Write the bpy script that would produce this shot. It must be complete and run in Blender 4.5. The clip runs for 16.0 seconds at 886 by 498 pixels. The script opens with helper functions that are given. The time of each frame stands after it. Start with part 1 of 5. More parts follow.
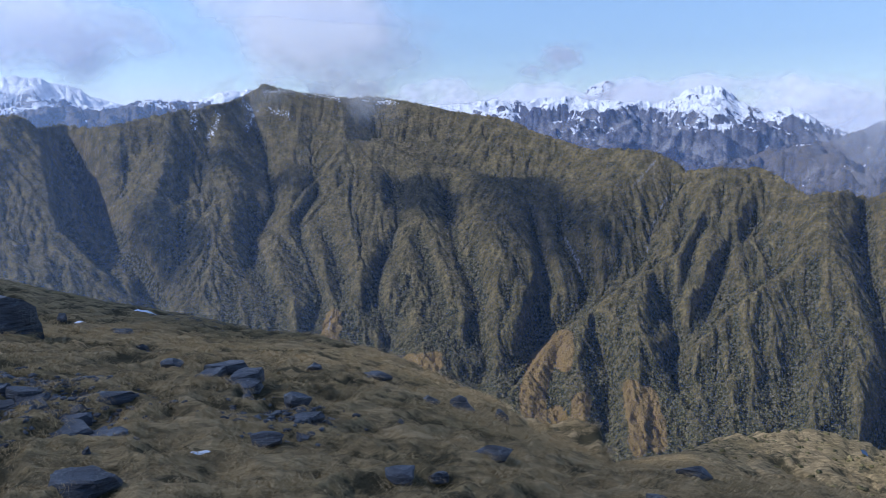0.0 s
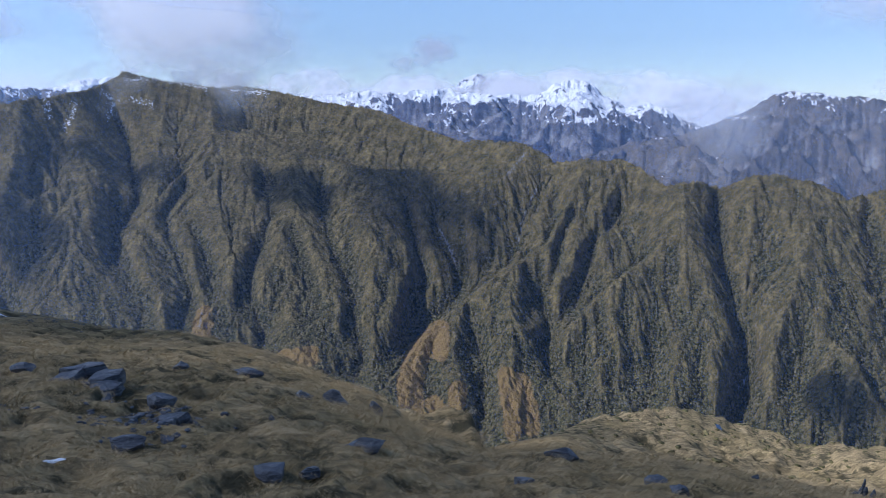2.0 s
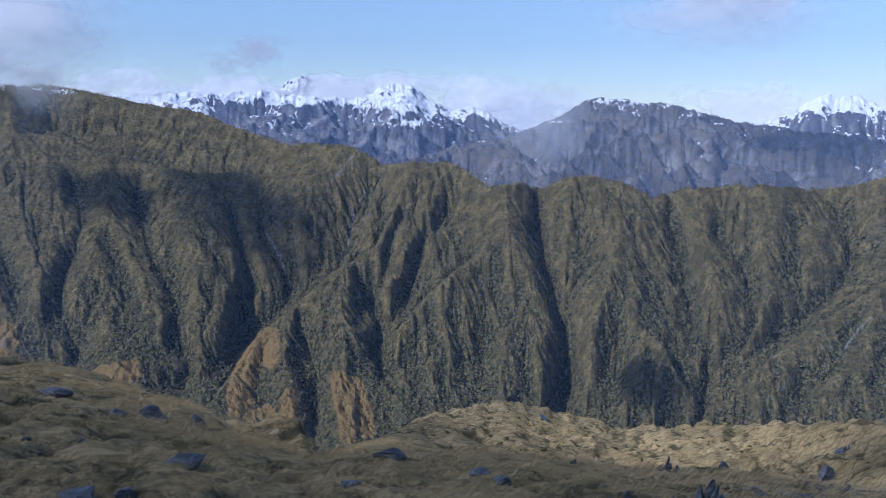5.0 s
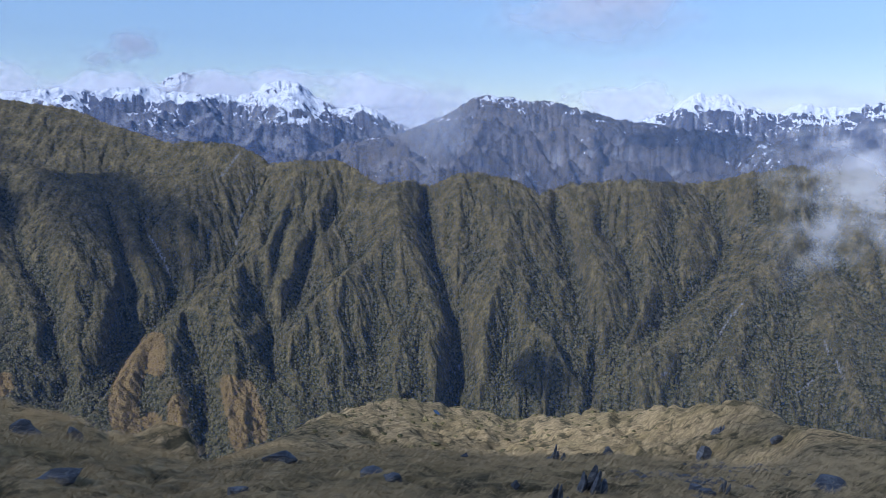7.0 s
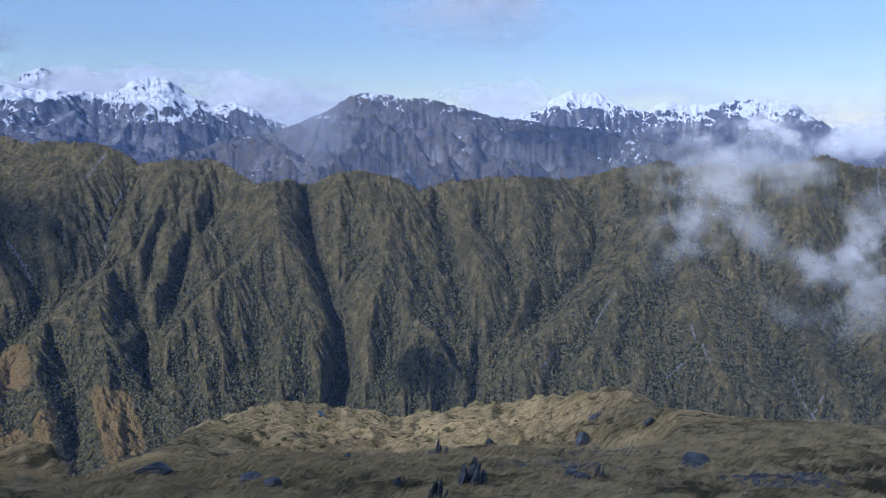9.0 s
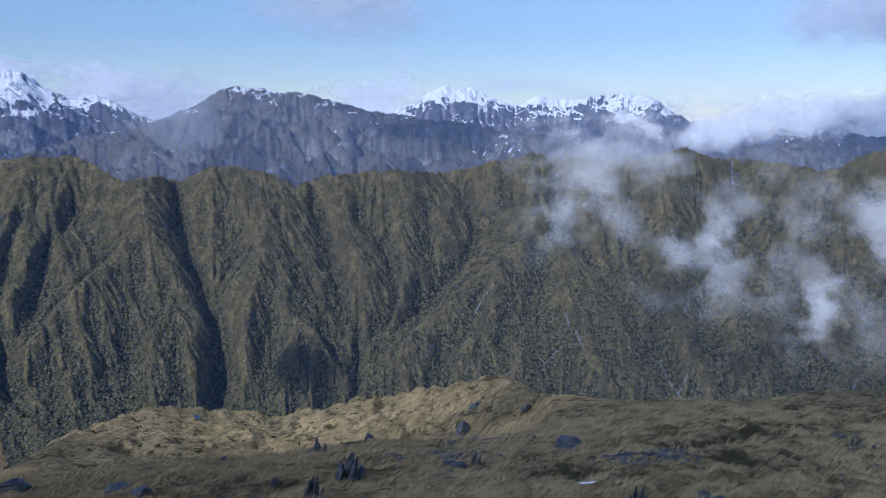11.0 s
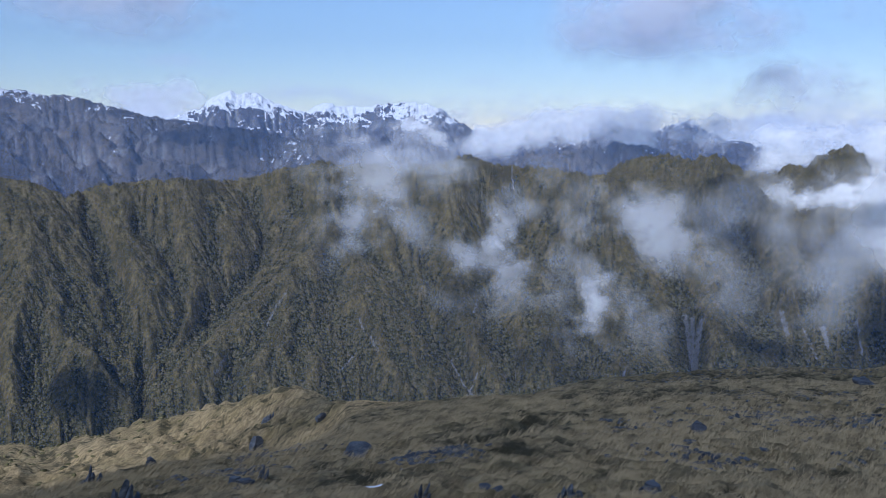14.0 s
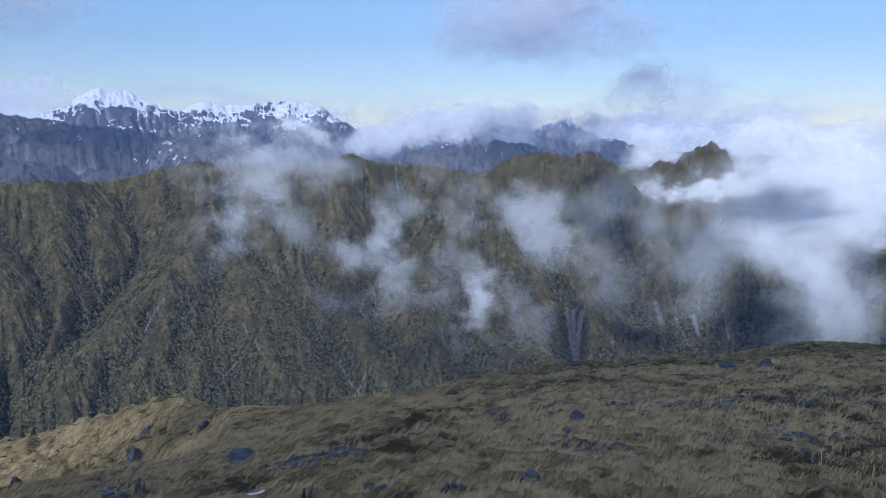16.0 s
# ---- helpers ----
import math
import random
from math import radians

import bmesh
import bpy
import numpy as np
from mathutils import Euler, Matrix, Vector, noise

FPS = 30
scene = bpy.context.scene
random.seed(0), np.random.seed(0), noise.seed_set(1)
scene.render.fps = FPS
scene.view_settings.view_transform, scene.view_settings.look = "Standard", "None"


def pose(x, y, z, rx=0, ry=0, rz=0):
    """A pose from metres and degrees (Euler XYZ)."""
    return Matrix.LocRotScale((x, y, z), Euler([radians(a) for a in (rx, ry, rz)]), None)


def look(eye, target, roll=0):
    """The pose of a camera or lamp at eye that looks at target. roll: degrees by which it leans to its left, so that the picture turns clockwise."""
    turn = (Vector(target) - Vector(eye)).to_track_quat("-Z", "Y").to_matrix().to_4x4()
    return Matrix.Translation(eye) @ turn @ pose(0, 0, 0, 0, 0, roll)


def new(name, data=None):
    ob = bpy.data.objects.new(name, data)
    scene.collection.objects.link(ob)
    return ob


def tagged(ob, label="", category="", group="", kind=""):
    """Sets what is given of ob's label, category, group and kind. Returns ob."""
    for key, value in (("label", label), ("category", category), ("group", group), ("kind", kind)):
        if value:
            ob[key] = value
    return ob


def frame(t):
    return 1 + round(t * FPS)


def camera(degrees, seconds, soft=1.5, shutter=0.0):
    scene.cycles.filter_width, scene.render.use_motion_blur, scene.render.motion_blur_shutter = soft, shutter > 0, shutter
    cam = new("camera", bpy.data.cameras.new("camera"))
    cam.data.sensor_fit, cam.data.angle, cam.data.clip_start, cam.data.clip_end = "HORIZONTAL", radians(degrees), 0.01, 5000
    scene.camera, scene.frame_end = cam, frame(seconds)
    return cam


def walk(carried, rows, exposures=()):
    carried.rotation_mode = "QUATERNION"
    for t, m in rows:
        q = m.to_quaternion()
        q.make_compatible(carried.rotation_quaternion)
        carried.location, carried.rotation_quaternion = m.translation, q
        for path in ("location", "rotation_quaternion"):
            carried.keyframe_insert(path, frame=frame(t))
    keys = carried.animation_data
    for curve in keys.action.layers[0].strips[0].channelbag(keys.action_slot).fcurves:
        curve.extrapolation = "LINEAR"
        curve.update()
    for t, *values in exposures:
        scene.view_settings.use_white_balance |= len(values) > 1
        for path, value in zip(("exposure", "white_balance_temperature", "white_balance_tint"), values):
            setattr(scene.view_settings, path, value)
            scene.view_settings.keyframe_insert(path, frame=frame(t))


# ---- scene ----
cam = camera(56.55, 16.0, soft=0.6)
EYE, ARM = 1.6, 0.6
# seconds, heading to the right, pitch, lean to the left
ROWS = [
    (0.0, 0.0, -7.55, -0.12), (0.5, 2.1, -7.68, -0.05), (1.0, 4.32, -7.85, 0.11),
    (1.5, 6.55, -7.97, 0.15), (2.0, 8.74, -8.1, 0.2), (2.5, 10.38, -8.0, 0.13),
    (3.0, 12.26, -7.9, 0.02), (3.5, 14.31, -7.92, 0.04), (4.0, 16.23, -7.97, 0.15),
    (4.5, 18.51, -7.9, 0.29), (7.0, 28.27, -7.98, 0.19), (7.5, 30.48, -7.99, 0.2),
    (8.0, 32.62, -8.03, 0.21), (8.5, 34.38, -8.05, 0.11), (9.0, 36.55, -8.13, -0.1),
    (11.5, 47.05, -8.56, -0.24), (12.0, 49.21, -8.51, -0.3), (12.5, 51.94, -8.44, -0.17),
    (13.0, 54.18, -8.46, -0.05), (13.5, 57.12, -8.37, 0.12), (14.0, 59.59, -8.07, 0.16),
    (14.5, 61.61, -8.05, 0.33), (15.0, 63.61, -8.13, 0.26), (15.5, 65.62, -8.1, 0.07),
    (16.0, 67.63, -8.14, 0.01),
]


def stand(heading, pitch, lean):
    """The eye at arm's length from the turning body."""
    a = radians(heading)
    return pose(ARM * math.sin(a), ARM * (math.cos(a) - 1), EYE, 90 + pitch, 0, -heading) @ pose(0, 0, 0, 0, 0, lean)


walk(cam, [(t, stand(h, p, r)) for t, h, p, r in ROWS], [(0.0, 0.22, 5350, 17), (8.0, 0.02, 5180, 16), (16.0, -0.22, 5120, 15)])


# ---- sky, sun, exposure ----
SUN_AZ, SUN_EL = -92.0, 42.0   # left of the first heading, degrees


def toward(az, el):
    a, e = radians(az), radians(el)
    return Vector((math.sin(a) * math.cos(e), math.cos(a) * math.cos(e), math.sin(e)))


world = bpy.data.worlds.new("sky")
scene.world = world
world.use_nodes = True
wn, wl = world.node_tree.nodes, world.node_tree.links
sky = wn.new("ShaderNodeTexSky")
sky.sky_type, sky.sun_disc = "NISHITA", False
sky.sun_elevation, sky.sun_rotation = radians(SUN_EL), radians(SUN_AZ)
sky.altitude, sky.air_density, sky.dust_density = 1500, 1.25, 0.4
coord = wn.new("ShaderNodeTexCoord")
stretch = wn.new("ShaderNodeMapping")
stretch.inputs["Scale"].default_value = (3.2, 3.2, 11.0)
wl.new(coord.outputs["Generated"], stretch.inputs["Vector"])
puff = wn.new("ShaderNodeTexNoise")
puff.inputs["Scale"].default_value, puff.inputs["Detail"].default_value, puff.inputs["Roughness"].default_value = 1.6, 7.0, 0.55
wl.new(stretch.outputs[0], puff.inputs["Vector"])
axes = wn.new("ShaderNodeSeparateXYZ")
wl.new(coord.outputs["Generated"], axes.inputs[0])
bank = wn.new("ShaderNodeMapRange")        # cloud bank along the horizon
bank.inputs["From Min"].default_value, bank.inputs["From Max"].default_value = 0.02, 0.09
bank.inputs["To Min"].default_value, bank.inputs["To Max"].default_value = 0.32, -0.03
wl.new(axes.outputs["Z"], bank.inputs["Value"])
plus = wn.new("ShaderNodeMath")
plus.operation = "ADD"
wl.new(puff.outputs["Fac"], plus.inputs[0]), wl.new(bank.outputs[0], plus.inputs[1])
cover = wn.new("ShaderNodeMapRange")
cover.interpolation_type = "SMOOTHSTEP"
cover.inputs["From Min"].default_value, cover.inputs["From Max"].default_value = 0.64, 0.90
wl.new(plus.outputs[0], cover.inputs["Value"])
shade = wn.new("ShaderNodeMix")
shade.data_type = "RGBA"
shade.inputs["B"].default_value = (6.2, 6.6, 7.4, 1)
wl.new(cover.outputs[0], shade.inputs["Factor"]), wl.new(sky.outputs[0], shade.inputs["A"])
back = wn["Background"]
back.inputs["Strength"].default_value = 0.12
wl.new(shade.outputs["Result"], back.inputs["Color"])

sun = new("sun", bpy.data.lights.new("sun", "SUN"))
scene.cycles.transparent_max_bounces = 24
sun.data.energy, sun.data.angle, sun.data.color = 5.0, radians(0.5), (1.0, 0.94, 0.83)
sun.matrix_world = look(toward(SUN_AZ, SUN_EL) * 100, (0, 0, 0))


# ---- materials ----
def material(name):
    m = bpy.data.materials.new(name)
    m.use_nodes = True
    return m, m.node_tree.nodes, m.node_tree.links, m.node_tree.nodes["Principled BSDF"]


def place(n, l, scale=(1, 1, 1)):
    """World-size coordinates in metres."""
    g, s = n.new("ShaderNodeNewGeometry"), n.new("ShaderNodeMapping")
    s.inputs["Scale"].default_value = scale
    l.new(g.outputs["Position"], s.inputs["Vector"])
    return s.outputs[0]


def grain(n, l, at, scale, detail=4.0, rough=0.6):
    t = n.new("ShaderNodeTexNoise")
    t.inputs["Scale"].default_value, t.inputs["Detail"].default_value, t.inputs["Roughness"].default_value = scale, detail, rough
    l.new(at, t.inputs["Vector"])
    return t.outputs["Fac"]


def cells(n, l, at, scale):
    t = n.new("ShaderNodeTexVoronoi")
    t.inputs["Scale"].default_value = scale
    l.new(at, t.inputs["Vector"])
    return t


def spread(n, l, fac, lo, hi, a=0.0, b=1.0):
    t = n.new("ShaderNodeMapRange")
    t.inputs["From Min"].default_value, t.inputs["From Max"].default_value = lo, hi
    t.inputs["To Min"].default_value, t.inputs["To Max"].default_value = a, b
    l.new(fac, t.inputs["Value"])
    return t.outputs[0]


def calc(n, l, op, a, b):
    t = n.new("ShaderNodeMath")
    t.operation = op
    for i, v in enumerate((a, b)):
        if isinstance(v, (int, float)):
            t.inputs[i].default_value = v
        else:
            l.new(v, t.inputs[i])
    return t.outputs[0]


def blend(n, l, fac, a, b, way="MIX"):
    t = n.new("ShaderNodeMix")
    t.data_type, t.blend_type = "RGBA", way
    for key, v in (("Factor", fac), ("A", a), ("B", b)):
        if isinstance(v, (int, float)):
            t.inputs[key].default_value = v
        elif isinstance(v, tuple):
            t.inputs[key].default_value = (*v, 1)
        else:
            l.new(v, t.inputs[key])
    return t.outputs["Result"]


def relief(n, l, height, strength, distance):
    t = n.new("ShaderNodeBump")
    t.inputs["Strength"].default_value, t.inputs["Distance"].default_value = strength, distance
    l.new(height, t.inputs["Height"])
    return t


def masks(n, l, name):
    t, s = n.new("ShaderNodeAttribute"), n.new("ShaderNodeSeparateColor")
    t.attribute_name = name
    l.new(t.outputs["Color"], s.inputs[0])
    return s.outputs


def make_face():
    """Tussock tops, bush below with shaded gaps painted between its crowns, slips and scree; the cover attribute holds
    bush, slip and scree.
    """
    m, n, l, p = material("mountain_cover")
    at = place(n, l)
    c = masks(n, l, "cover")
    big, mid, fine = grain(n, l, at, 0.006, 5), grain(n, l, place(n, l, (1, 1, 0.8)), 0.035, 6, 0.68), grain(n, l, place(n, l, (1, 1, 0.9)), 0.17, 4, 0.75)
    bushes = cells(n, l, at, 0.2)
    tuss = blend(n, l, spread(n, l, mid, 0.40, 0.60), (0.100, 0.084, 0.037), (0.228, 0.180, 0.078))
    tuss = blend(n, l, spread(n, l, fine, 0.46, 0.64), tuss, (0.052, 0.047, 0.024))
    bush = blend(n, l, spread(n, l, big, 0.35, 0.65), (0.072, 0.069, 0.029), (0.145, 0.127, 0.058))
    # shade between the crowns, put into the colour towards each cell's edge
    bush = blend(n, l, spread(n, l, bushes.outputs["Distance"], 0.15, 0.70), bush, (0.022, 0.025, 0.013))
    tint = n.new("ShaderNodeSeparateColor")
    l.new(bushes.outputs["Color"], tint.inputs[0])
    bush = blend(n, l, spread(n, l, tint.outputs[0], 0.5, 0.9, 0, 0.75), bush, (0.17, 0.143, 0.075))
    speck = cells(n, l, at, 0.13)
    tuss = blend(n, l, spread(n, l, speck.outputs["Distance"], 0.55, 0.2, 0, 0.5), tuss, (0.045, 0.044, 0.020))
    edge = calc(n, l, "ADD", c[0], spread(n, l, mid, 0.3, 0.7, -0.45, 0.45))
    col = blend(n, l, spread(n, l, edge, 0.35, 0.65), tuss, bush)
    slip = blend(n, l, fine, (0.165, 0.110, 0.038), (0.275, 0.188, 0.075))
    slipped = spread(n, l, calc(n, l, "ADD", c[1], spread(n, l, mid, 0.3, 0.7, -0.35, 0.35)), 0.40, 0.60)
    col = blend(n, l, slipped, col, slip)
    rock = blend(n, l, fine, (0.13, 0.125, 0.115), (0.30, 0.29, 0.27))
    bare = spread(n, l, calc(n, l, "ADD", c[2], spread(n, l, fine, 0.3, 0.7, -0.6, 0.6)), 0.40, 0.80)
    col = blend(n, l, bare, col, rock)
    white = n.new("ShaderNodeAttribute")
    white.attribute_name = "cover"
    flecks = spread(n, l, calc(n, l, "ADD", white.outputs["Alpha"], spread(n, l, fine, 0.3, 0.7, -0.75, 0.75)), 0.72, 0.85)
    col = blend(n, l, flecks, col, (0.80, 0.82, 0.86))
    l.new(col, p.inputs["Base Color"])
    p.inputs["Roughness"].default_value, p.inputs["Specular IOR Level"].default_value = 0.95, 0.1
    lumps = calc(n, l, "MULTIPLY", bushes.outputs["Distance"], calc(n, l, "MULTIPLY", c[0], -1.0))
    b = relief(n, l, calc(n, l, "ADD", lumps, calc(n, l, "MULTIPLY", fine, 1.5)), 1.0, 5.5)
    rugged = relief(n, l, mid, 1.0, 13.0)
    l.new(rugged.outputs[0], b.inputs["Normal"])
    l.new(b.outputs[0], p.inputs["Normal"])
    return m


def make_alps(name, snowline, low, high, full=90.0):
    """Far bare range: rock ribs, pale scree in the runnels (the cover attribute), snow above a height where it is not too steep."""
    m, n, l, p = material(name)
    at, c = place(n, l), masks(n, l, "cover")
    big, mid, fine = grain(n, l, at, 0.004, 5, 0.6), grain(n, l, at, 0.030, 8, 0.72), grain(n, l, at, 0.11, 5, 0.7)
    g = n.new("ShaderNodeNewGeometry")
    xyz, nrm = n.new("ShaderNodeSeparateXYZ"), n.new("ShaderNodeSeparateXYZ")
    l.new(g.outputs["Position"], xyz.inputs[0]), l.new(g.outputs["Normal"], nrm.inputs[0])
    col = blend(n, l, spread(n, l, mid, 0.35, 0.65), low, high)
    col = blend(n, l, spread(n, l, big, 0.42, 0.62, 0, 0.55), col, tuple(0.55 * a + 0.45 * b for a, b in zip(low, (0.16, 0.125, 0.075))))
    scree = spread(n, l, calc(n, l, "ADD", c[0], spread(n, l, fine, 0.3, 0.7, -0.35, 0.35)), 0.30, 0.60, 0, 0.8)
    col = blend(n, l, scree, col, (0.30, 0.29, 0.28))
    h = calc(n, l, "ADD", spread(n, l, xyz.outputs["Z"], snowline - full, snowline + full, -1.3, 1.3), spread(n, l, big, 0.3, 0.7, -1.1, 1.1))
    h = calc(n, l, "ADD", h, spread(n, l, nrm.outputs["Z"], 0.45, 0.85, -1.2, 0.7))
    h = calc(n, l, "ADD", h, spread(n, l, mid, 0.25, 0.75, -1.0, 1.0))
    h = calc(n, l, "ADD", h, spread(n, l, c[1], 0.0, 1.0, -0.9, 0.9))
    snow = spread(n, l, h, -0.12, 0.20)
    l.new(blend(n, l, snow, col, (0.84, 0.86, 0.90)), p.inputs["Base Color"])
    p.inputs["Roughness"].default_value, p.inputs["Specular IOR Level"].default_value = 0.9, 0.15
    b = relief(n, l, fine, 1.0, 4.0)
    l.new(relief(n, l, mid, 1.0, 16.0).outputs[0], b.inputs["Normal"])
    l.new(b.outputs[0], p.inputs["Normal"])
    return m


def make_turf():
    """Wind-combed tussock over moss and soil, with shade of gaps and hollows painted in; the cover attribute holds
    mound height and thickness of the grass.
    """
    m, n, l, p = material("tussock_turf")
    at, c = place(n, l), masks(n, l, "cover")
    comb = n.new("ShaderNodeMapping")
    comb.inputs["Rotation"].default_value, comb.inputs["Scale"].default_value = (0, 0, radians(35)), (0.3, 1.7, 1.0)
    l.new(at, comb.inputs["Vector"])
    wind = comb.outputs[0]
    big, mid, fine = grain(n, l, at, 0.22, 4), grain(n, l, at, 1.7, 6, 0.68), grain(n, l, at, 17.0, 4, 0.75)
    straw, hair = grain(n, l, wind, 1.1, 5, 0.65), grain(n, l, wind, 9.0, 4, 0.7)
    col = blend(n, l, spread(n, l, hair, 0.3, 0.7), (0.230, 0.172, 0.088), (0.530, 0.400, 0.206))
    col = blend(n, l, spread(n, l, straw, 0.48, 0.68, 0, 0.65), col, (0.535, 0.405, 0.218))
    col = blend(n, l, spread(n, l, big, 0.46, 0.62, 0, 0.5), col, (0.200, 0.160, 0.068))
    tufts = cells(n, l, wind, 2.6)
    # gaps between tufts painted darker, as shade
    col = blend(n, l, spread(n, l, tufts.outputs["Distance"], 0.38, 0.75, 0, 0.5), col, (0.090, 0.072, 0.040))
    # moss and soil colour, also painted shade where the mounds are low
    moss_and_shade = blend(n, l, fine, (0.046, 0.041, 0.024), (0.130, 0.110, 0.060))
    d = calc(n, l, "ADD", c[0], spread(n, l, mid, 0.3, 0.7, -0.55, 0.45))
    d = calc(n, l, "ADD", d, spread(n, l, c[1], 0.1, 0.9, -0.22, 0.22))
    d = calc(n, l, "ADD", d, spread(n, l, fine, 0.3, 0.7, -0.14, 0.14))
    l.new(blend(n, l, spread(n, l, d, -0.06, 0.34), moss_and_shade, col), p.inputs["Base Color"])
    p.inputs["Roughness"].default_value, p.inputs["Specular IOR Level"].default_value = 0.95, 0.08
    lumps = calc(n, l, "ADD", mid, calc(n, l, "MULTIPLY", tufts.outputs["Distance"], -0.45))
    b = relief(n, l, calc(n, l, "ADD", hair, fine), 1.0, 0.06)
    l.new(relief(n, l, lumps, 1.0, 0.30).outputs[0], b.inputs["Normal"])
    l.new(b.outputs[0], p.inputs["Normal"])
    return m


def per_piece(n):
    return n.new("ShaderNodeNewGeometry").outputs["Random Per Island"]


def make_crowns():
    m, n, l, p = material("bush_crowns")
    at, r = place(n, l), per_piece(n)
    col = blend(n, l, r, (0.086, 0.076, 0.030), (0.180, 0.152, 0.066))
    col = blend(n, l, spread(n, l, r, 0.75, 1.0, 0, 0.5), col, (0.21, 0.175, 0.095))
    col = blend(n, l, spread(n, l, grain(n, l, at, 1.1, 3), 0.4, 0.65, 0, 0.5), col, (0.042, 0.045, 0.024))
    l.new(col, p.inputs["Base Color"])
    p.inputs["Roughness"].default_value, p.inputs["Specular IOR Level"].default_value = 0.9, 0.15
    l.new(relief(n, l, grain(n, l, at, 0.9, 3), 0.8, 1.0).outputs[0], p.inputs["Normal"])
    return m


def make_grass():
    m, n, l, p = material("tussock_blades")
    r = per_piece(n)
    col = blend(n, l, r, (0.35, 0.265, 0.136), (0.57, 0.430, 0.224))
    l.new(col, p.inputs["Base Color"])
    p.inputs["Roughness"].default_value, p.inputs["Specular IOR Level"].default_value = 0.8, 0.2
    return m


def make_schist():
    """Dark blue-grey foliated rock with pale lichen."""
    m, n, l, p = material("dark_schist")
    at, beds = place(n, l), place(n, l, (1.0, 1.0, 9.0))
    bed, mid, fine = grain(n, l, beds, 1.6, 5, 0.6), grain(n, l, at, 3.0, 5, 0.6), grain(n, l, at, 22.0, 4, 0.7)
    col = blend(n, l, spread(n, l, bed, 0.35, 0.65), (0.030, 0.034, 0.042), (0.105, 0.113, 0.130))
    col = blend(n, l, spread(n, l, calc(n, l, "MULTIPLY", mid, fine), 0.26, 0.38, 0, 0.7), col, (0.20, 0.205, 0.20))
    l.new(col, p.inputs["Base Color"])
    p.inputs["Roughness"].default_value, p.inputs["Specular IOR Level"].default_value = 0.6, 0.4
    l.new(relief(n, l, calc(n, l, "ADD", bed, calc(n, l, "MULTIPLY", fine, 0.3)), 0.9, 0.12).outputs[0], p.inputs["Normal"])
    return m


def make_snow():
    m, n, l, p = material("old_snow")
    at = place(n, l)
    l.new(blend(n, l, grain(n, l, at, 6.0, 4), (0.74, 0.78, 0.84), (0.90, 0.91, 0.93)), p.inputs["Base Color"])
    p.inputs["Roughness"].default_value = 0.7
    l.new(relief(n, l, grain(n, l, at, 9.0, 4), 0.5, 0.05).outputs[0], p.inputs["Normal"])
    return m


def make_water():
    m, n, l, p = material("tarn_water")
    p.inputs["Base Color"].default_value = (0.012, 0.022, 0.045, 1)
    p.inputs["Roughness"].default_value = 0.06
    l.new(relief(n, l, grain(n, l, place(n, l), 3.0, 3), 0.15, 0.02).outputs[0], p.inputs["Normal"])
    return m


def make_valley():
    m, n, l, p = material("valley_bush")
    at = place(n, l)
    l.new(blend(n, l, grain(n, l, at, 0.01, 6, 0.7), (0.03, 0.036, 0.016), (0.11, 0.10, 0.05)), p.inputs["Base Color"])
    p.inputs["Roughness"].default_value = 0.95
    return m


MOUNTAIN, TURF, VALLEY = make_face(), make_turf(), make_valley()
CROWNS, GRASS, SCHIST, SNOW, WATER = make_crowns(), make_grass(), make_schist(), make_snow(), make_water()
ALPS_RIGHT = make_alps("snow_peaks", 58, (0.045, 0.050, 0.075), (0.135, 0.128, 0.140), 110)
ALPS = make_alps("snowy_alps", 118, (0.045, 0.050, 0.075), (0.135, 0.128, 0.140), 130)
BLUE = make_alps("blue_range", 205, (0.060, 0.058, 0.058), (0.200, 0.165, 0.120))


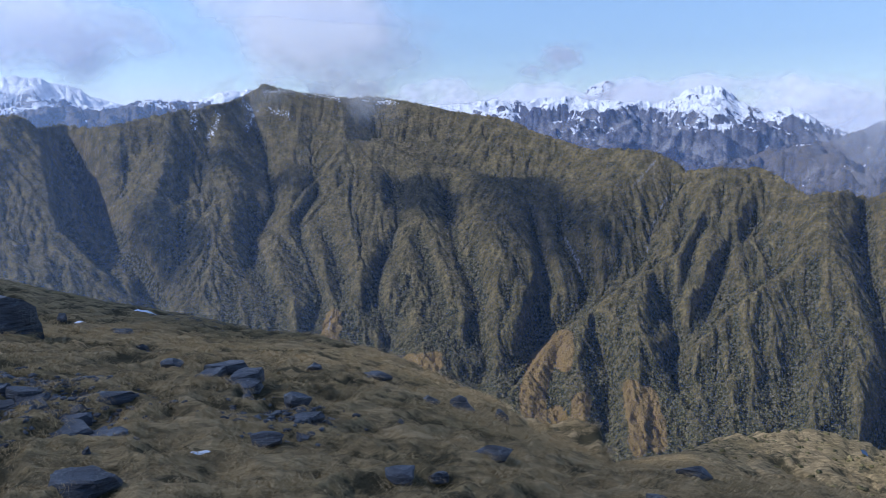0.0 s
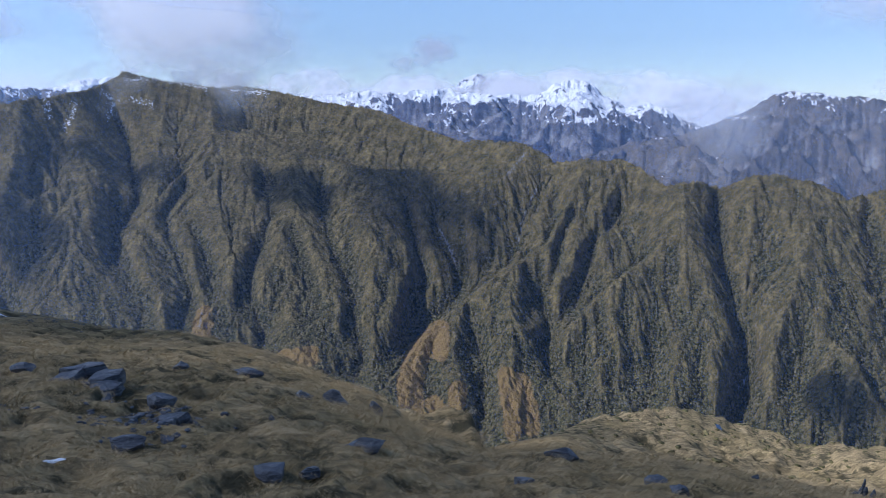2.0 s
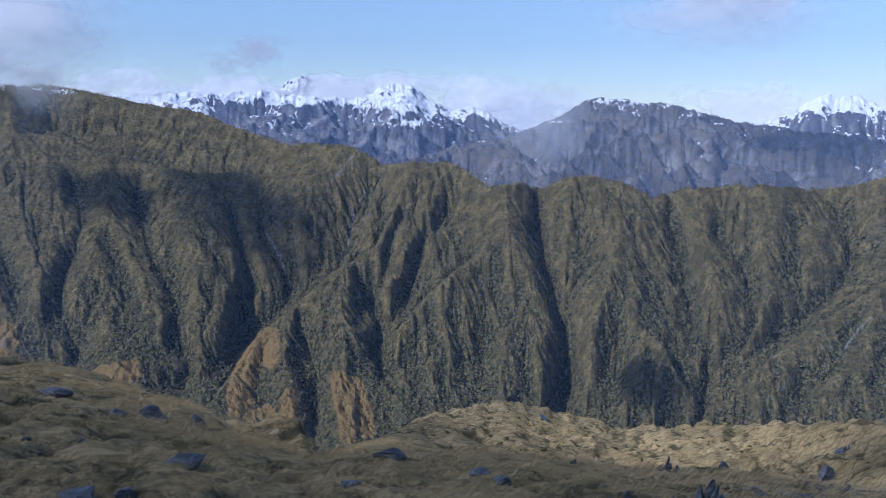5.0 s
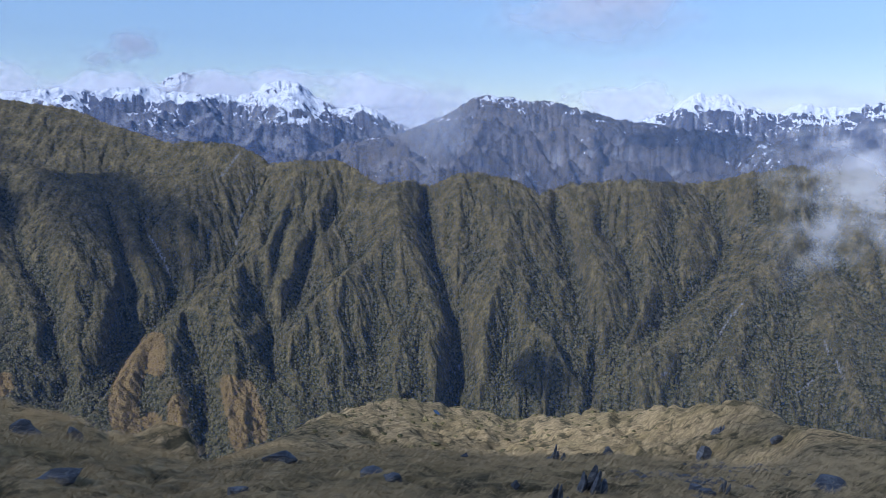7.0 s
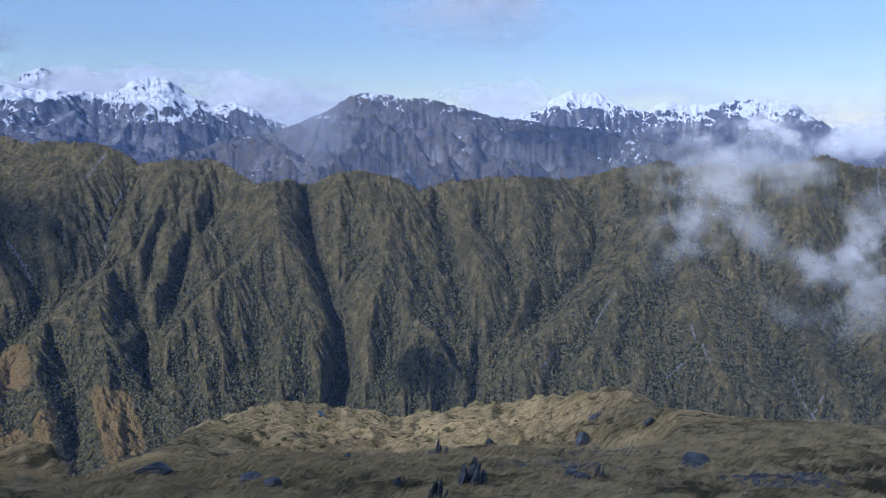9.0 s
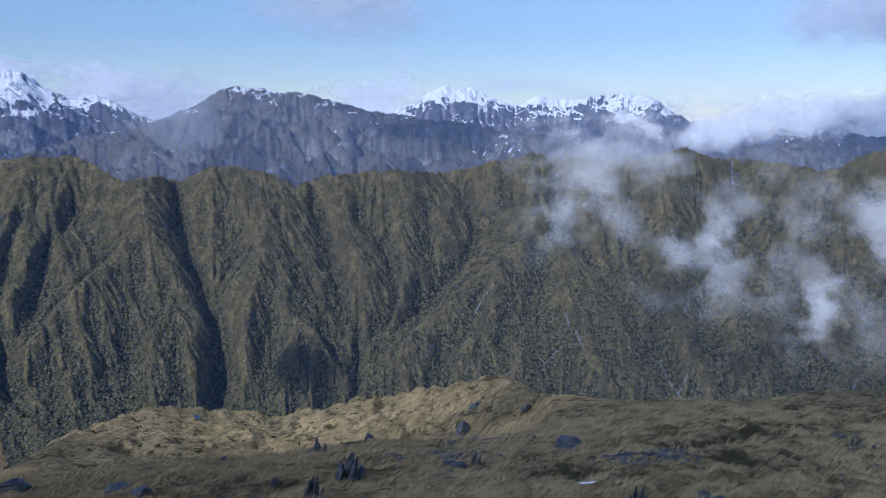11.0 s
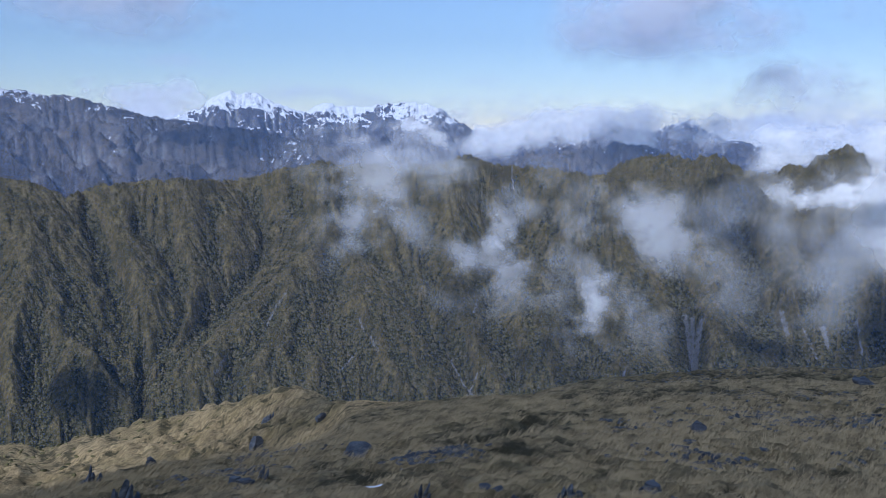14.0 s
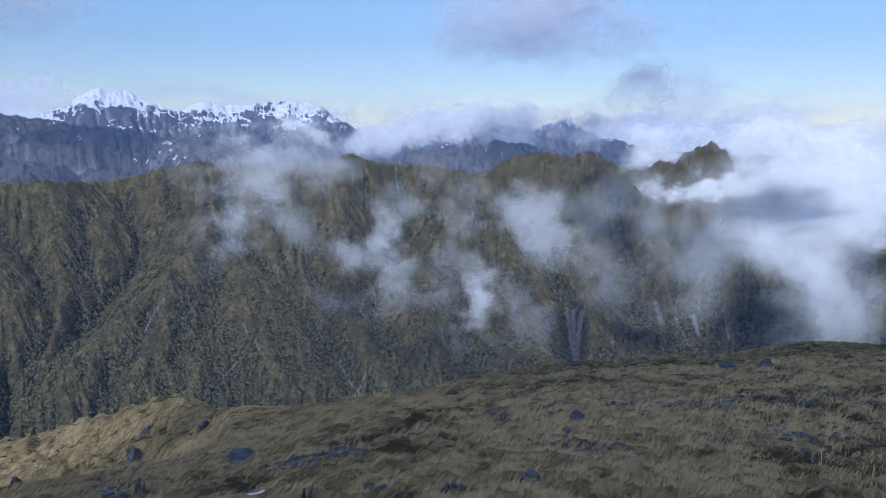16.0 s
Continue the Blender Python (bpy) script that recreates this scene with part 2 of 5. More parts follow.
def make_mist(name, thick, colour=(0.93, 0.94, 0.96), scale=1.6, soft=0.55, verge=0.35, ragged=1.0):
    """Cloud: white droplets, thin towards the edge of its own box and ragged by noise."""
    m, n, l, p = material(name)
    n.remove(p)
    c, info = n.new("ShaderNodeTexCoord"), n.new("ShaderNodeObjectInfo")
    off = n.new("ShaderNodeVectorMath")
    off.operation = "ADD"
    drift = n.new("ShaderNodeAttribute")
    drift.attribute_name = "drift"
    l.new(drift.outputs["Vector"], off.inputs[0])
    l.new(calc(n, l, "MULTIPLY", info.outputs["Random"], 40.0), off.inputs[1])
    span = n.new("ShaderNodeVectorMath")
    span.operation = "LENGTH"
    flat = n.new("ShaderNodeMapping")
    flat.inputs["Scale"].default_value = (1, 0, 1)
    l.new(c.outputs["Object"], flat.inputs["Vector"]), l.new(flat.outputs[0], span.inputs[0])
    fog = grain(n, l, off.outputs[0], scale, 5, 0.52)
    body = calc(n, l, "SUBTRACT", 1.0, span.outputs["Value"])
    d = calc(n, l, "ADD", calc(n, l, "MULTIPLY", body, 0.8), spread(n, l, fog, 0.25, 0.75, -1.5 * ragged, 1.2 * ragged))
    t = n.new("ShaderNodeMapRange")
    t.interpolation_type = "SMOOTHSTEP"
    t.inputs["From Min"].default_value, t.inputs["From Max"].default_value, t.inputs["To Max"].default_value = 0.0, soft + 0.55, thick
    l.new(d, t.inputs["Value"])
    alpha = calc(n, l, "MULTIPLY", t.outputs[0], spread(n, l, body, 0.0, verge))
    a, b, mid, clear, out = (n.new("ShaderNode" + k) for k in ("BsdfDiffuse", "BsdfTranslucent", "MixShader", "BsdfTransparent", "MixShader"))
    a.inputs["Color"].default_value = b.inputs["Color"].default_value = (*colour, 1)
    mid.inputs["Fac"].default_value = 0.5
    l.new(a.outputs[0], mid.inputs[1]), l.new(b.outputs[0], mid.inputs[2])
    l.new(alpha, out.inputs["Fac"]), l.new(clear.outputs[0], out.inputs[1]), l.new(mid.outputs[0], out.inputs[2])
    l.new(out.outputs[0], n["Material Output"].inputs["Surface"])
    return m


# for sheets out of view that only block sun: SHADE soft-edged, LID hard-edged
SHADE = make_mist("range_shade_sheet", 0.90, scale=1.2, soft=0.0, verge=0.5, ragged=0.35)
LID = make_mist("near_shade_sheet", 0.76, scale=1.0, soft=-0.43, verge=0.12, ragged=0.12)


def make_haze_sheet(name, amount, top):
    """Blue see-through tint for a sheet that stands in for air haze, thinning with height."""
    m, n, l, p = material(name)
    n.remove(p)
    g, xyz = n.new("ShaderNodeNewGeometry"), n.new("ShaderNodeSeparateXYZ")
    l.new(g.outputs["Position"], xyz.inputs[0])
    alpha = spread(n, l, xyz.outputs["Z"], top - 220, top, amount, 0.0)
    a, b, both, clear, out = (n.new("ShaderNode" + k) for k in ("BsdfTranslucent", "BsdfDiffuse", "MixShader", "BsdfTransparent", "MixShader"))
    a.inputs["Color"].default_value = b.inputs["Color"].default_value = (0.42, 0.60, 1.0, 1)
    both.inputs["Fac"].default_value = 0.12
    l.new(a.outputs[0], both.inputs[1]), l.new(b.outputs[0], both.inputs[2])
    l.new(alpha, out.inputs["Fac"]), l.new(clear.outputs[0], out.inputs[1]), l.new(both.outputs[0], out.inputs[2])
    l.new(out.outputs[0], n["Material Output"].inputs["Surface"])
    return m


GREY = make_mist("grey_cloud", 0.80, (0.66, 0.66, 0.69), scale=0.9, soft=0.35, verge=0.6, ragged=0.55)
HORIZON, CUMULUS = make_mist("far_bank", 0.95, (0.93, 0.93, 0.94), scale=0.8, soft=0.35, ragged=0.45), make_mist("cumulus", 0.85, (0.94, 0.94, 0.94), scale=0.9, soft=0.3, verge=0.5, ragged=0.6)
CLOUD, WISP, BANK = make_mist("cloud", 0.60, (0.84, 0.84, 0.85), scale=1.9, soft=0.9, verge=1.0, ragged=1.2), make_mist("wisp", 0.24, (0.76, 0.77, 0.79), scale=1.3, soft=0.9, verge=0.6, ragged=1.15), make_mist("cloud_bank", 0.78, (0.95, 0.95, 0.95), scale=1.2, soft=0.5, verge=0.5, ragged=0.75)


# ---- land forms ----
def hash_grid(ix, iy, seed):
    h = (ix.astype(np.int64) * 374761393 + iy.astype(np.int64) * 668265263 + seed * 974634777) & 0xFFFFFFFF
    h = ((h ^ (h >> 13)) * 1274126177) & 0xFFFFFFFF
    return ((h ^ (h >> 16)) & 0xFFFF) / 65535.0


def ripple(x, y, seed=0):
    """Gradient noise, about -0.7 to 0.7."""
    ix, iy = np.floor(x), np.floor(y)
    fx, fy = x - ix, y - iy
    u, v = fx * fx * fx * (fx * (fx * 6 - 15) + 10), fy * fy * fy * (fy * (fy * 6 - 15) + 10)

    def corner(dx, dy):
        a = hash_grid(ix + dx, iy + dy, seed) * 2 * np.pi
        return np.cos(a) * (fx - dx) + np.sin(a) * (fy - dy)
    return (corner(0, 0) * (1 - u) + corner(1, 0) * u) * (1 - v) + (corner(0, 1) * (1 - u) + corner(1, 1) * u) * v


def fractal(x, y, octaves=5, gain=0.5, seed=0):
    out, amp = 0, 1.0
    for k in range(octaves):
        out = out + amp * ripple(x * 2 ** k + 17.3 * k, y * 2 ** k - 9.1 * k, seed + k)
        amp *= gain
    return out


def ridged(x, y, octaves=5, gain=0.5, seed=0):
    out, amp = 0, 1.0
    for k in range(octaves):
        out = out + amp * (1 - 2.2 * np.abs(ripple(x * 2 ** k + 5.7 * k, y * 2 ** k + 3.3 * k, seed + k)))
        amp *= gain
    return out - 0.5 / (1 - gain)


class Sheet:
    """A sheet of ground on rays of heading and rings of distance."""

    def __init__(self, az0, az1, columns, rings):
        self.az, self.r = np.linspace(az0, az1, columns), np.asarray(rings, float)

    def grid(self):
        a = np.radians(self.az)[:, None]
        return self.r[None, :] * np.sin(a), self.r[None, :] * np.cos(a)


def enlarge(z, na, nr):
    a, b = np.linspace(0, z.shape[0] - 1, na), np.linspace(0, z.shape[1] - 1, nr)
    i, j = np.minimum(a.astype(int), z.shape[0] - 2), np.minimum(b.astype(int), z.shape[1] - 2)
    u, v = (a - i)[:, None], (b - j)[None, :]
    i, j = i[:, None], j[None, :]
    return (z[i, j] * (1 - u) + z[i + 1, j] * u) * (1 - v) + (z[i, j + 1] * (1 - u) + z[i + 1, j + 1] * u) * v


def erode(z, wide, deep, rounds, bite, talus=1.15):
    """Running water cuts the sheet: each cell drains to its steepest neighbour, and streams wear down with the land above them.
    wide: the columns' spacing in metres, ring by ring; deep: the rings' spacing."""
    na, nr = z.shape
    spots = np.arange(na * nr).reshape(na, nr)
    wide = np.broadcast_to(wide, z.shape)
    area0 = (wide * deep).ravel().tolist()
    rng = np.random.default_rng(12)
    whim = {(da, dr): rng.uniform(0.45, 1.0, z.shape) for da in (-1, 0, 1) for dr in (-1, 0, 1)}    # streams wander
    for step in range(rounds):
        best, to, far = np.zeros_like(z), spots.copy(), np.ones_like(z)
        for da in (-1, 0, 1):
            for dr in (-1, 0, 1):
                if da or dr:
                    other = np.roll(np.roll(z, -da, 0), -dr, 1)
                    d = np.hypot(da * wide, dr * deep)
                    s = (z - other) / d * whim[da, dr]
                    if da:
                        s[-1 if da > 0 else 0, :] = 0
                    if dr:
                        s[:, -1 if dr > 0 else 0] = 0
                    more = s > best
                    best[more], far[more] = s[more], d[more]
                    to[more] = np.roll(np.roll(spots, -da, 0), -dr, 1)[more]
        order = np.argsort(z.ravel()).tolist()
        down, flow, h, run = to.ravel().tolist(), list(area0), z.ravel().tolist(), far.ravel().tolist()
        for c in reversed(order):
            t = down[c]
            if t != c:
                flow[t] += flow[c]
        for c in order:
            t = down[c]
            if t != c:
                f = bite * flow[c] ** 0.5 / run[c]
                h[c] = (h[c] + f * h[t]) / (1 + f)
        z = np.array(h).reshape(na, nr)
        for turn in range(4):
            for axis, d in ((0, wide), (1, deep)):
                other = np.roll(z, -1, axis)
                over = np.clip(np.abs(other - z) - talus * d, 0, 30) * np.sign(other - z) * 0.25
                cut = [slice(None), slice(None)]
                cut[axis] = -1
                over[tuple(cut)] = 0
                z = z + over - np.roll(over, 1, axis)
    return z


def soften(z, rounds=1):
    for k in range(rounds):
        up = np.pad(z, 1, mode="edge")
        z = 0.5 * z + 0.125 * (up[:-2, 1:-1] + up[2:, 1:-1] + up[1:-1, :-2] + up[1:-1, 2:])
    return z


def sheet_mesh(name, x, y, z, mat, covers=None, smooth=True):
    na, nr = z.shape
    me = bpy.data.meshes.new(name)
    me.vertices.add(na * nr)
    me.vertices.foreach_set("co", np.stack([x, y, z], -1).astype(np.float32).ravel())
    q = np.arange(na * nr).reshape(na, nr)
    quads = np.stack([q[:-1, :-1], q[:-1, 1:], q[1:, 1:], q[1:, :-1]], -1).reshape(-1, 4)
    me.loops.add(quads.size)
    me.loops.foreach_set("vertex_index", quads[:, ::-1].astype(np.int32).ravel())
    me.polygons.add(len(quads))
    me.polygons.foreach_set("loop_start", np.arange(0, quads.size, 4, dtype=np.int32))
    me.polygons.foreach_set("use_smooth", np.full(len(quads), smooth))
    me.update(calc_edges=True)
    if covers is not None:
        t = me.attributes.new("cover", "FLOAT_COLOR", "POINT")
        t.data.foreach_set("color", np.stack([*covers, np.ones_like(z)][:4], -1).astype(np.float32).ravel())
    me.materials.append(mat)
    return new(name, me)


def combed(grainy, z, reach):
    """Noise drawn out along the fall of the ground, for ribs and rills that run downhill."""
    na, nr = z.shape
    ga, gr = np.gradient(soften(z, 4))
    size = np.hypot(ga, gr) + 1e-6
    ga, gr = ga / size, gr / size
    out, a0 = grainy.copy(), np.indices(z.shape).astype(float)
    for sign in (1, -1):
        p = a0.copy()
        for k in range(reach):
            i, j = np.clip(np.rint(p[0]).astype(int), 0, na - 1), np.clip(np.rint(p[1]).astype(int), 0, nr - 1)
            p[0] += sign * ga[i, j]
            p[1] += sign * gr[i, j]
            out += grainy[i, j]
    return out / math.sqrt(2 * reach + 1) * 0.5


def marked(z, lines, width):
    """1 on the lines, 0 beyond the width in metres, told by heading and rise."""
    u, v = np.broadcast_to(RANGE.az[:, None] * 28, z.shape), np.degrees(np.arctan2(z - EYE, RANGE.r[None, :])) * 28
    out = np.zeros(z.shape)
    for p in lines:
        out = np.maximum(out, 1 - apart(p * 28, u, v) / width)
    return out


def apart(line, u, v):
    """Distance from each place to a line."""
    best = np.full(u.shape, 1e9)
    for a, b in zip(line[:-1], line[1:]):
        d = b - a
        t = np.clip(((u - a[0]) * d[0] + (v - a[1]) * d[1]) / (d @ d + 1e-9), 0, 1)
        best = np.minimum(best, (u - a[0] - t * d[0]) ** 2 + (v - a[1] - t * d[1]) ** 2)
    return np.sqrt(best)


# the range across the valley: crests, spurs and gullies by their heading and rise in degrees from the viewpoint
RANGE = Sheet(-36, 104, 1201, np.concatenate([np.linspace(850, 1080, 24), np.linspace(1084, 2560, 420), np.linspace(2570, 3000, 30)]))
crests, spurs, gullies, edges, cuts, slides, screes, trickles, dusts = [], [], [], [], [], [], [], [], []


def crest(*pts):
    crests.append(np.array(pts, float))
    spurs.append(np.array(pts, float))


def spur(*pts):
    spurs.append(np.array(pts, float))


def gully(*pts):
    gullies.append(np.array(pts, float))


def edge(back, reach, *pts):
    """A spur that stands out in front of the ground behind it, by so many metres."""
    edges.append((back, reach, np.array(sorted(pts), float)))


def deepen(back, reach, *pts):
    """A gully cut deeper than the rest, by so many metres."""
    cuts.append((back, reach, np.array(pts, float)))


def slide(*pts):
    slides.append(np.array(pts, float))


def dust(*pts):
    dusts.append(np.array(pts, float))


def trickle(*pts):
    trickles.append(np.array(pts, float))


def stones(*pts):
    screes.append(np.array(pts, float))


crest((-29.73, 1.78), (-27.96, 1.59), (-26.59, 1.32), (-25.85, 0.84))
spur((-26.59, 1.32), (-25.58, -0.02), (-25.53, -1.77), (-25.54, -3.55), (-25.11, -5.69), (-23.39, -7.56), (-21.14, -10.26))
crest((-24.73, 0.97), (-22.27, 0.87), (-20.59, 1.16), (-18.13, 1.80), (-16.71, 1.98), (-14.54, 2.54), (-13.05, 3.01), (-12.08, 3.62), (-10.08, 3.27), (-7.06, 2.91), (-3.99, 2.92), (-1.68, 2.49), (0.65, 1.93), (2.96, 1.64), (4.51, 1.38), (6.45, 0.47), (8.37, -0.09), (10.29, -0.78))
crest((10.29, -0.78), (11.78, -0.60), (14.00, -0.67), (15.32, -1.22), (16.43, -2.04))
spur((-6.73, -0.26), (-5.57, -0.15), (-4.03, 0.04), (-3.27, -0.54), (-1.72, -1.42), (0.26, -1.62), (1.80, -2.11), (3.38, -2.60), (5.32, -2.73), (6.88, -2.60), (8.43, -2.86), (10.33, -2.85), (11.85, -2.69), (13.70, -2.38))
gully((-4.80, 0.38), (-2.48, -0.54), (0.25, -1.36), (2.99, -2.14), (6.50, -2.45), (8.79, -2.66))
crest((13.70, -2.38), (14.96, -1.99), (16.43, -2.09), (17.69, -1.95), (19.43, -1.87), (20.97, -1.83), (22.01, -2.21), (22.89, -2.93), (23.92, -3.49), (25.22, -3.46), (26.16, -3.27), (26.97, -3.43), (27.29, -3.65))
crest((27.07, -3.61), (28.23, -3.27), (29.40, -2.76), (30.54, -2.67), (32.87, -2.97), (34.05, -3.56), (35.03, -4.17), (36.40, -3.58), (38.37, -3.39), (39.91, -3.14), (42.68, -3.14), (44.98, -3.30), (46.86, -2.90), (48.37, -2.56), (49.85, -2.34), (51.87, -2.09))
crest((50.95, -2.12), (53.68, -2.24), (56.63, -2.27), (58.94, -2.26), (60.47, -1.81), (61.34, -1.59), (62.81, -2.05), (64.34, -2.35), (65.50, -2.22), (67.87, -2.52), (69.83, -2.91), (71.80, -2.99), (74.11, -3.38), (76.06, -3.73))
crest((76.05, -3.75), (77.94, -2.76), (79.08, -2.49), (80.20, -2.93), (81.37, -4.43), (82.55, -6.31), (83.72, -8.15))
crest((88.34, -7.58), (90.68, -6.38), (92.48, -5.65), (93.98, -6.56), (96.17, -7.46), (98.38, -7.98), (100.72, -8.47))
gully((-24.90, 0.60), (-24.06, -1.80), (-23.19, -3.96), (-21.99, -6.56), (-20.38, -9.23), (-19.40, -10.96))
spur((-16.71, 1.99), (-18.22, -0.40), (-19.04, -2.98), (-19.50, -5.20))
gully((-20.90, -1.85), (-21.38, -4.76), (-20.48, -7.37), (-20.12, -9.61))
spur((-14.54, 2.56), (-14.70, -0.42), (-14.88, -2.30), (-14.63, -4.96), (-14.32, -7.25), (-13.47, -9.57), (-12.41, -12.68))
spur((-15.00, -2.67), (-17.31, -4.12), (-18.79, -5.04), (-19.89, -6.10), (-19.94, -8.88), (-19.57, -10.55))
spur((-15.73, -5.30), (-16.56, -7.54), (-18.25, -9.35), (-19.02, -10.41))
gully((-16.21, -3.40), (-17.75, -5.63), (-17.63, -7.51), (-18.98, -9.68))
gully((-13.09, 1.81), (-12.07, -1.18), (-11.76, -3.10), (-11.49, -4.45), (-13.01, -6.51), (-13.16, -8.05), (-12.00, -11.16), (-11.57, -13.47))
spur((-10.08, 3.25), (-8.22, 2.04), (-6.97, 1.09), (-6.80, -0.07), (-8.31, -2.37), (-9.48, -3.50), (-11.09, -5.42), (-11.51, -7.71), (-10.43, -10.85), (-10.51, -13.14))
gully((-8.72, -3.51), (-9.93, -5.84), (-9.41, -8.15), (-8.51, -10.92), (-9.34, -13.20))
spur((-5.57, -0.15), (-5.03, -1.99), (-4.84, -3.56), (-5.26, -5.13), (-4.90, -7.08), (-5.70, -9.01), (-6.34, -10.58), (-7.77, -12.48), (-9.56, -13.94))
gully((-3.25, -0.54), (-3.28, -3.18), (-3.12, -5.52), (-3.72, -7.48), (-4.45, -9.45), (-4.65, -11.57), (-3.80, -13.35), (-3.79, -14.92))
spur((-1.89, -1.42), (-1.52, -3.96), (-1.73, -5.34), (-0.56, -7.52), (0.25, -9.86), (0.64, -12.21), (-0.58, -13.36), (-2.17, -14.53))
spur((-1.73, -5.34), (-2.54, -7.09), (-3.34, -9.07), (-4.14, -10.61))
gully((0.64, -1.82), (0.24, -4.36), (0.62, -6.71), (1.24, -8.69), (2.02, -10.26), (2.61, -11.41), (2.56, -13.76), (3.12, -15.30), (2.47, -17.24))
spur((4.56, -2.71), (5.16, -5.13), (5.97, -7.07), (6.39, -9.44), (5.81, -11.80), (5.12, -13.35))
spur((3.41, -6.73), (4.03, -8.66), (3.42, -11.03), (3.06, -13.37))
gully((6.35, -5.90), (6.94, -7.87), (7.57, -10.18), (7.22, -12.14), (6.61, -13.49))
spur((7.12, -5.12), (7.93, -7.04), (8.72, -8.99), (9.34, -10.53), (8.56, -11.91))
gully((8.43, -2.88), (7.89, -4.74), (8.09, -6.68), (8.91, -8.21), (9.71, -9.76), (10.24, -10.71), (9.77, -11.49), (8.60, -12.49), (7.03, -13.49), (6.44, -14.45), (4.88, -16.03), (3.47, -17.20))
gully((15.39, -3.87), (15.06, -4.61), (14.36, -5.77), (14.20, -6.95), (13.85, -7.90), (12.39, -9.27), (10.24, -10.71))
spur((10.70, -2.86), (10.76, -4.71), (10.42, -6.64), (11.22, -8.56), (10.87, -10.10))
spur((18.38, -1.97), (17.43, -4.58), (16.57, -6.46), (16.09, -7.64), (14.64, -8.63), (12.79, -9.66), (10.52, -11.64), (8.19, -13.27), (7.04, -14.45), (5.88, -16.04), (4.67, -17.57), (3.86, -18.37))
spur((8.98, -13.04), (8.64, -15.15), (9.05, -17.41), (9.91, -19.66), (10.75, -21.24))
gully((8.03, -14.63), (7.80, -16.72), (8.13, -18.99), (8.73, -20.82))
gully((14.64, -9.21), (15.26, -11.07), (16.09, -12.90), (16.32, -14.03), (15.77, -15.16), (16.29, -16.82))
gully((10.55, -12.79), (11.00, -14.33), (11.81, -16.17), (11.66, -18.82), (11.36, -21.19))
spur((14.28, -9.20), (13.60, -11.90), (14.05, -13.39), (12.96, -15.73), (12.99, -17.98), (13.47, -20.52))
spur((14.05, -13.39), (15.39, -14.81), (16.41, -16.97), (17.57, -18.37), (19.46, -18.88))
spur((23.90, -3.49), (24.30, -4.73), (25.01, -5.71), (24.09, -6.74), (22.83, -8.41), (21.18, -9.82), (19.81, -11.00), (18.09, -12.80), (16.84, -13.99))
spur((25.01, -5.71), (25.76, -7.55), (26.51, -9.60), (27.27, -11.63), (28.04, -13.64), (27.23, -15.81))
spur((20.98, -1.82), (20.56, -3.75), (19.59, -5.62), (19.10, -6.76), (18.32, -9.42), (17.13, -11.36))
gully((17.84, -5.68), (16.88, -7.59), (16.69, -9.48), (15.87, -11.82))
gully((20.98, -5.58), (19.30, -7.31), (19.01, -8.98), (18.05, -11.65), (16.45, -13.28))
spur((21.17, -9.82), (20.91, -11.84), (20.33, -14.47), (20.06, -16.65))
gully((18.82, -13.11), (18.73, -14.97), (19.18, -16.73))
gully((22.88, -9.15), (23.66, -11.26), (24.09, -13.37), (23.52, -15.57))
gully((27.08, -3.71), (27.31, -5.64), (27.54, -7.20), (27.91, -9.14), (28.64, -11.50), (29.17, -13.85), (29.73, -15.79), (29.50, -17.67), (29.04, -19.00))
spur((31.34, -2.70), (31.66, -5.71), (32.83, -8.46), (33.17, -11.22), (34.18, -12.79), (35.98, -13.97), (37.20, -15.92), (39.23, -18.21))
spur((32.82, -8.47), (31.20, -11.96), (30.77, -14.27))
gully((30.87, -7.26), (30.04, -10.36), (29.57, -14.25))
gully((35.04, -4.24), (36.01, -5.55), (36.79, -7.69), (37.53, -10.07), (37.98, -12.02), (38.80, -14.36), (39.01, -16.28), (38.84, -18.59))
gully((39.16, -6.13), (40.35, -7.70), (41.38, -9.64), (41.87, -11.99), (41.20, -13.55), (39.62, -15.13), (39.01, -16.28))
spur((38.37, -3.40), (38.79, -6.53), (39.20, -8.86), (39.79, -11.62), (39.18, -13.98))
gully((44.98, -3.37), (46.16, -4.90), (47.15, -6.44), (47.20, -8.37), (46.28, -9.94), (45.13, -11.11), (43.56, -12.72), (42.00, -13.92), (40.42, -15.48))
spur((42.64, -3.19), (42.70, -5.70), (43.12, -8.03), (43.54, -10.38), (42.39, -12.34))
spur((51.88, -2.10), (51.04, -4.43), (51.50, -7.10), (50.43, -7.89), (48.94, -9.07), (47.05, -10.69), (45.14, -12.27), (43.20, -13.89), (42.02, -15.45), (41.23, -17.41))
spur((51.50, -7.10), (52.25, -7.45), (53.45, -9.27), (55.29, -10.67), (56.80, -12.06), (57.95, -14.19), (59.47, -16.51))
gully((52.95, -7.03), (54.85, -8.85), (57.10, -11.48), (58.70, -14.27), (59.77, -15.79), (61.10, -17.58))
spur((48.94, -9.07), (48.64, -11.77), (47.54, -14.13), (46.43, -17.23))
gully((47.52, -12.57), (46.76, -14.54), (45.24, -16.52))
gully((52.34, -9.69), (51.69, -12.40), (52.95, -15.32), (52.62, -17.58))
spur((61.32, -1.57), (60.45, -4.15), (59.99, -7.26), (60.74, -9.98), (61.88, -12.75), (62.24, -15.83))
gully((64.35, -2.60), (64.52, -4.56), (65.11, -7.30), (67.06, -9.29), (68.27, -10.84), (69.08, -13.59), (69.91, -16.66))
spur((68.27, -2.60), (68.67, -5.75), (69.48, -8.49), (71.08, -11.23), (71.91, -13.94), (72.33, -16.63))
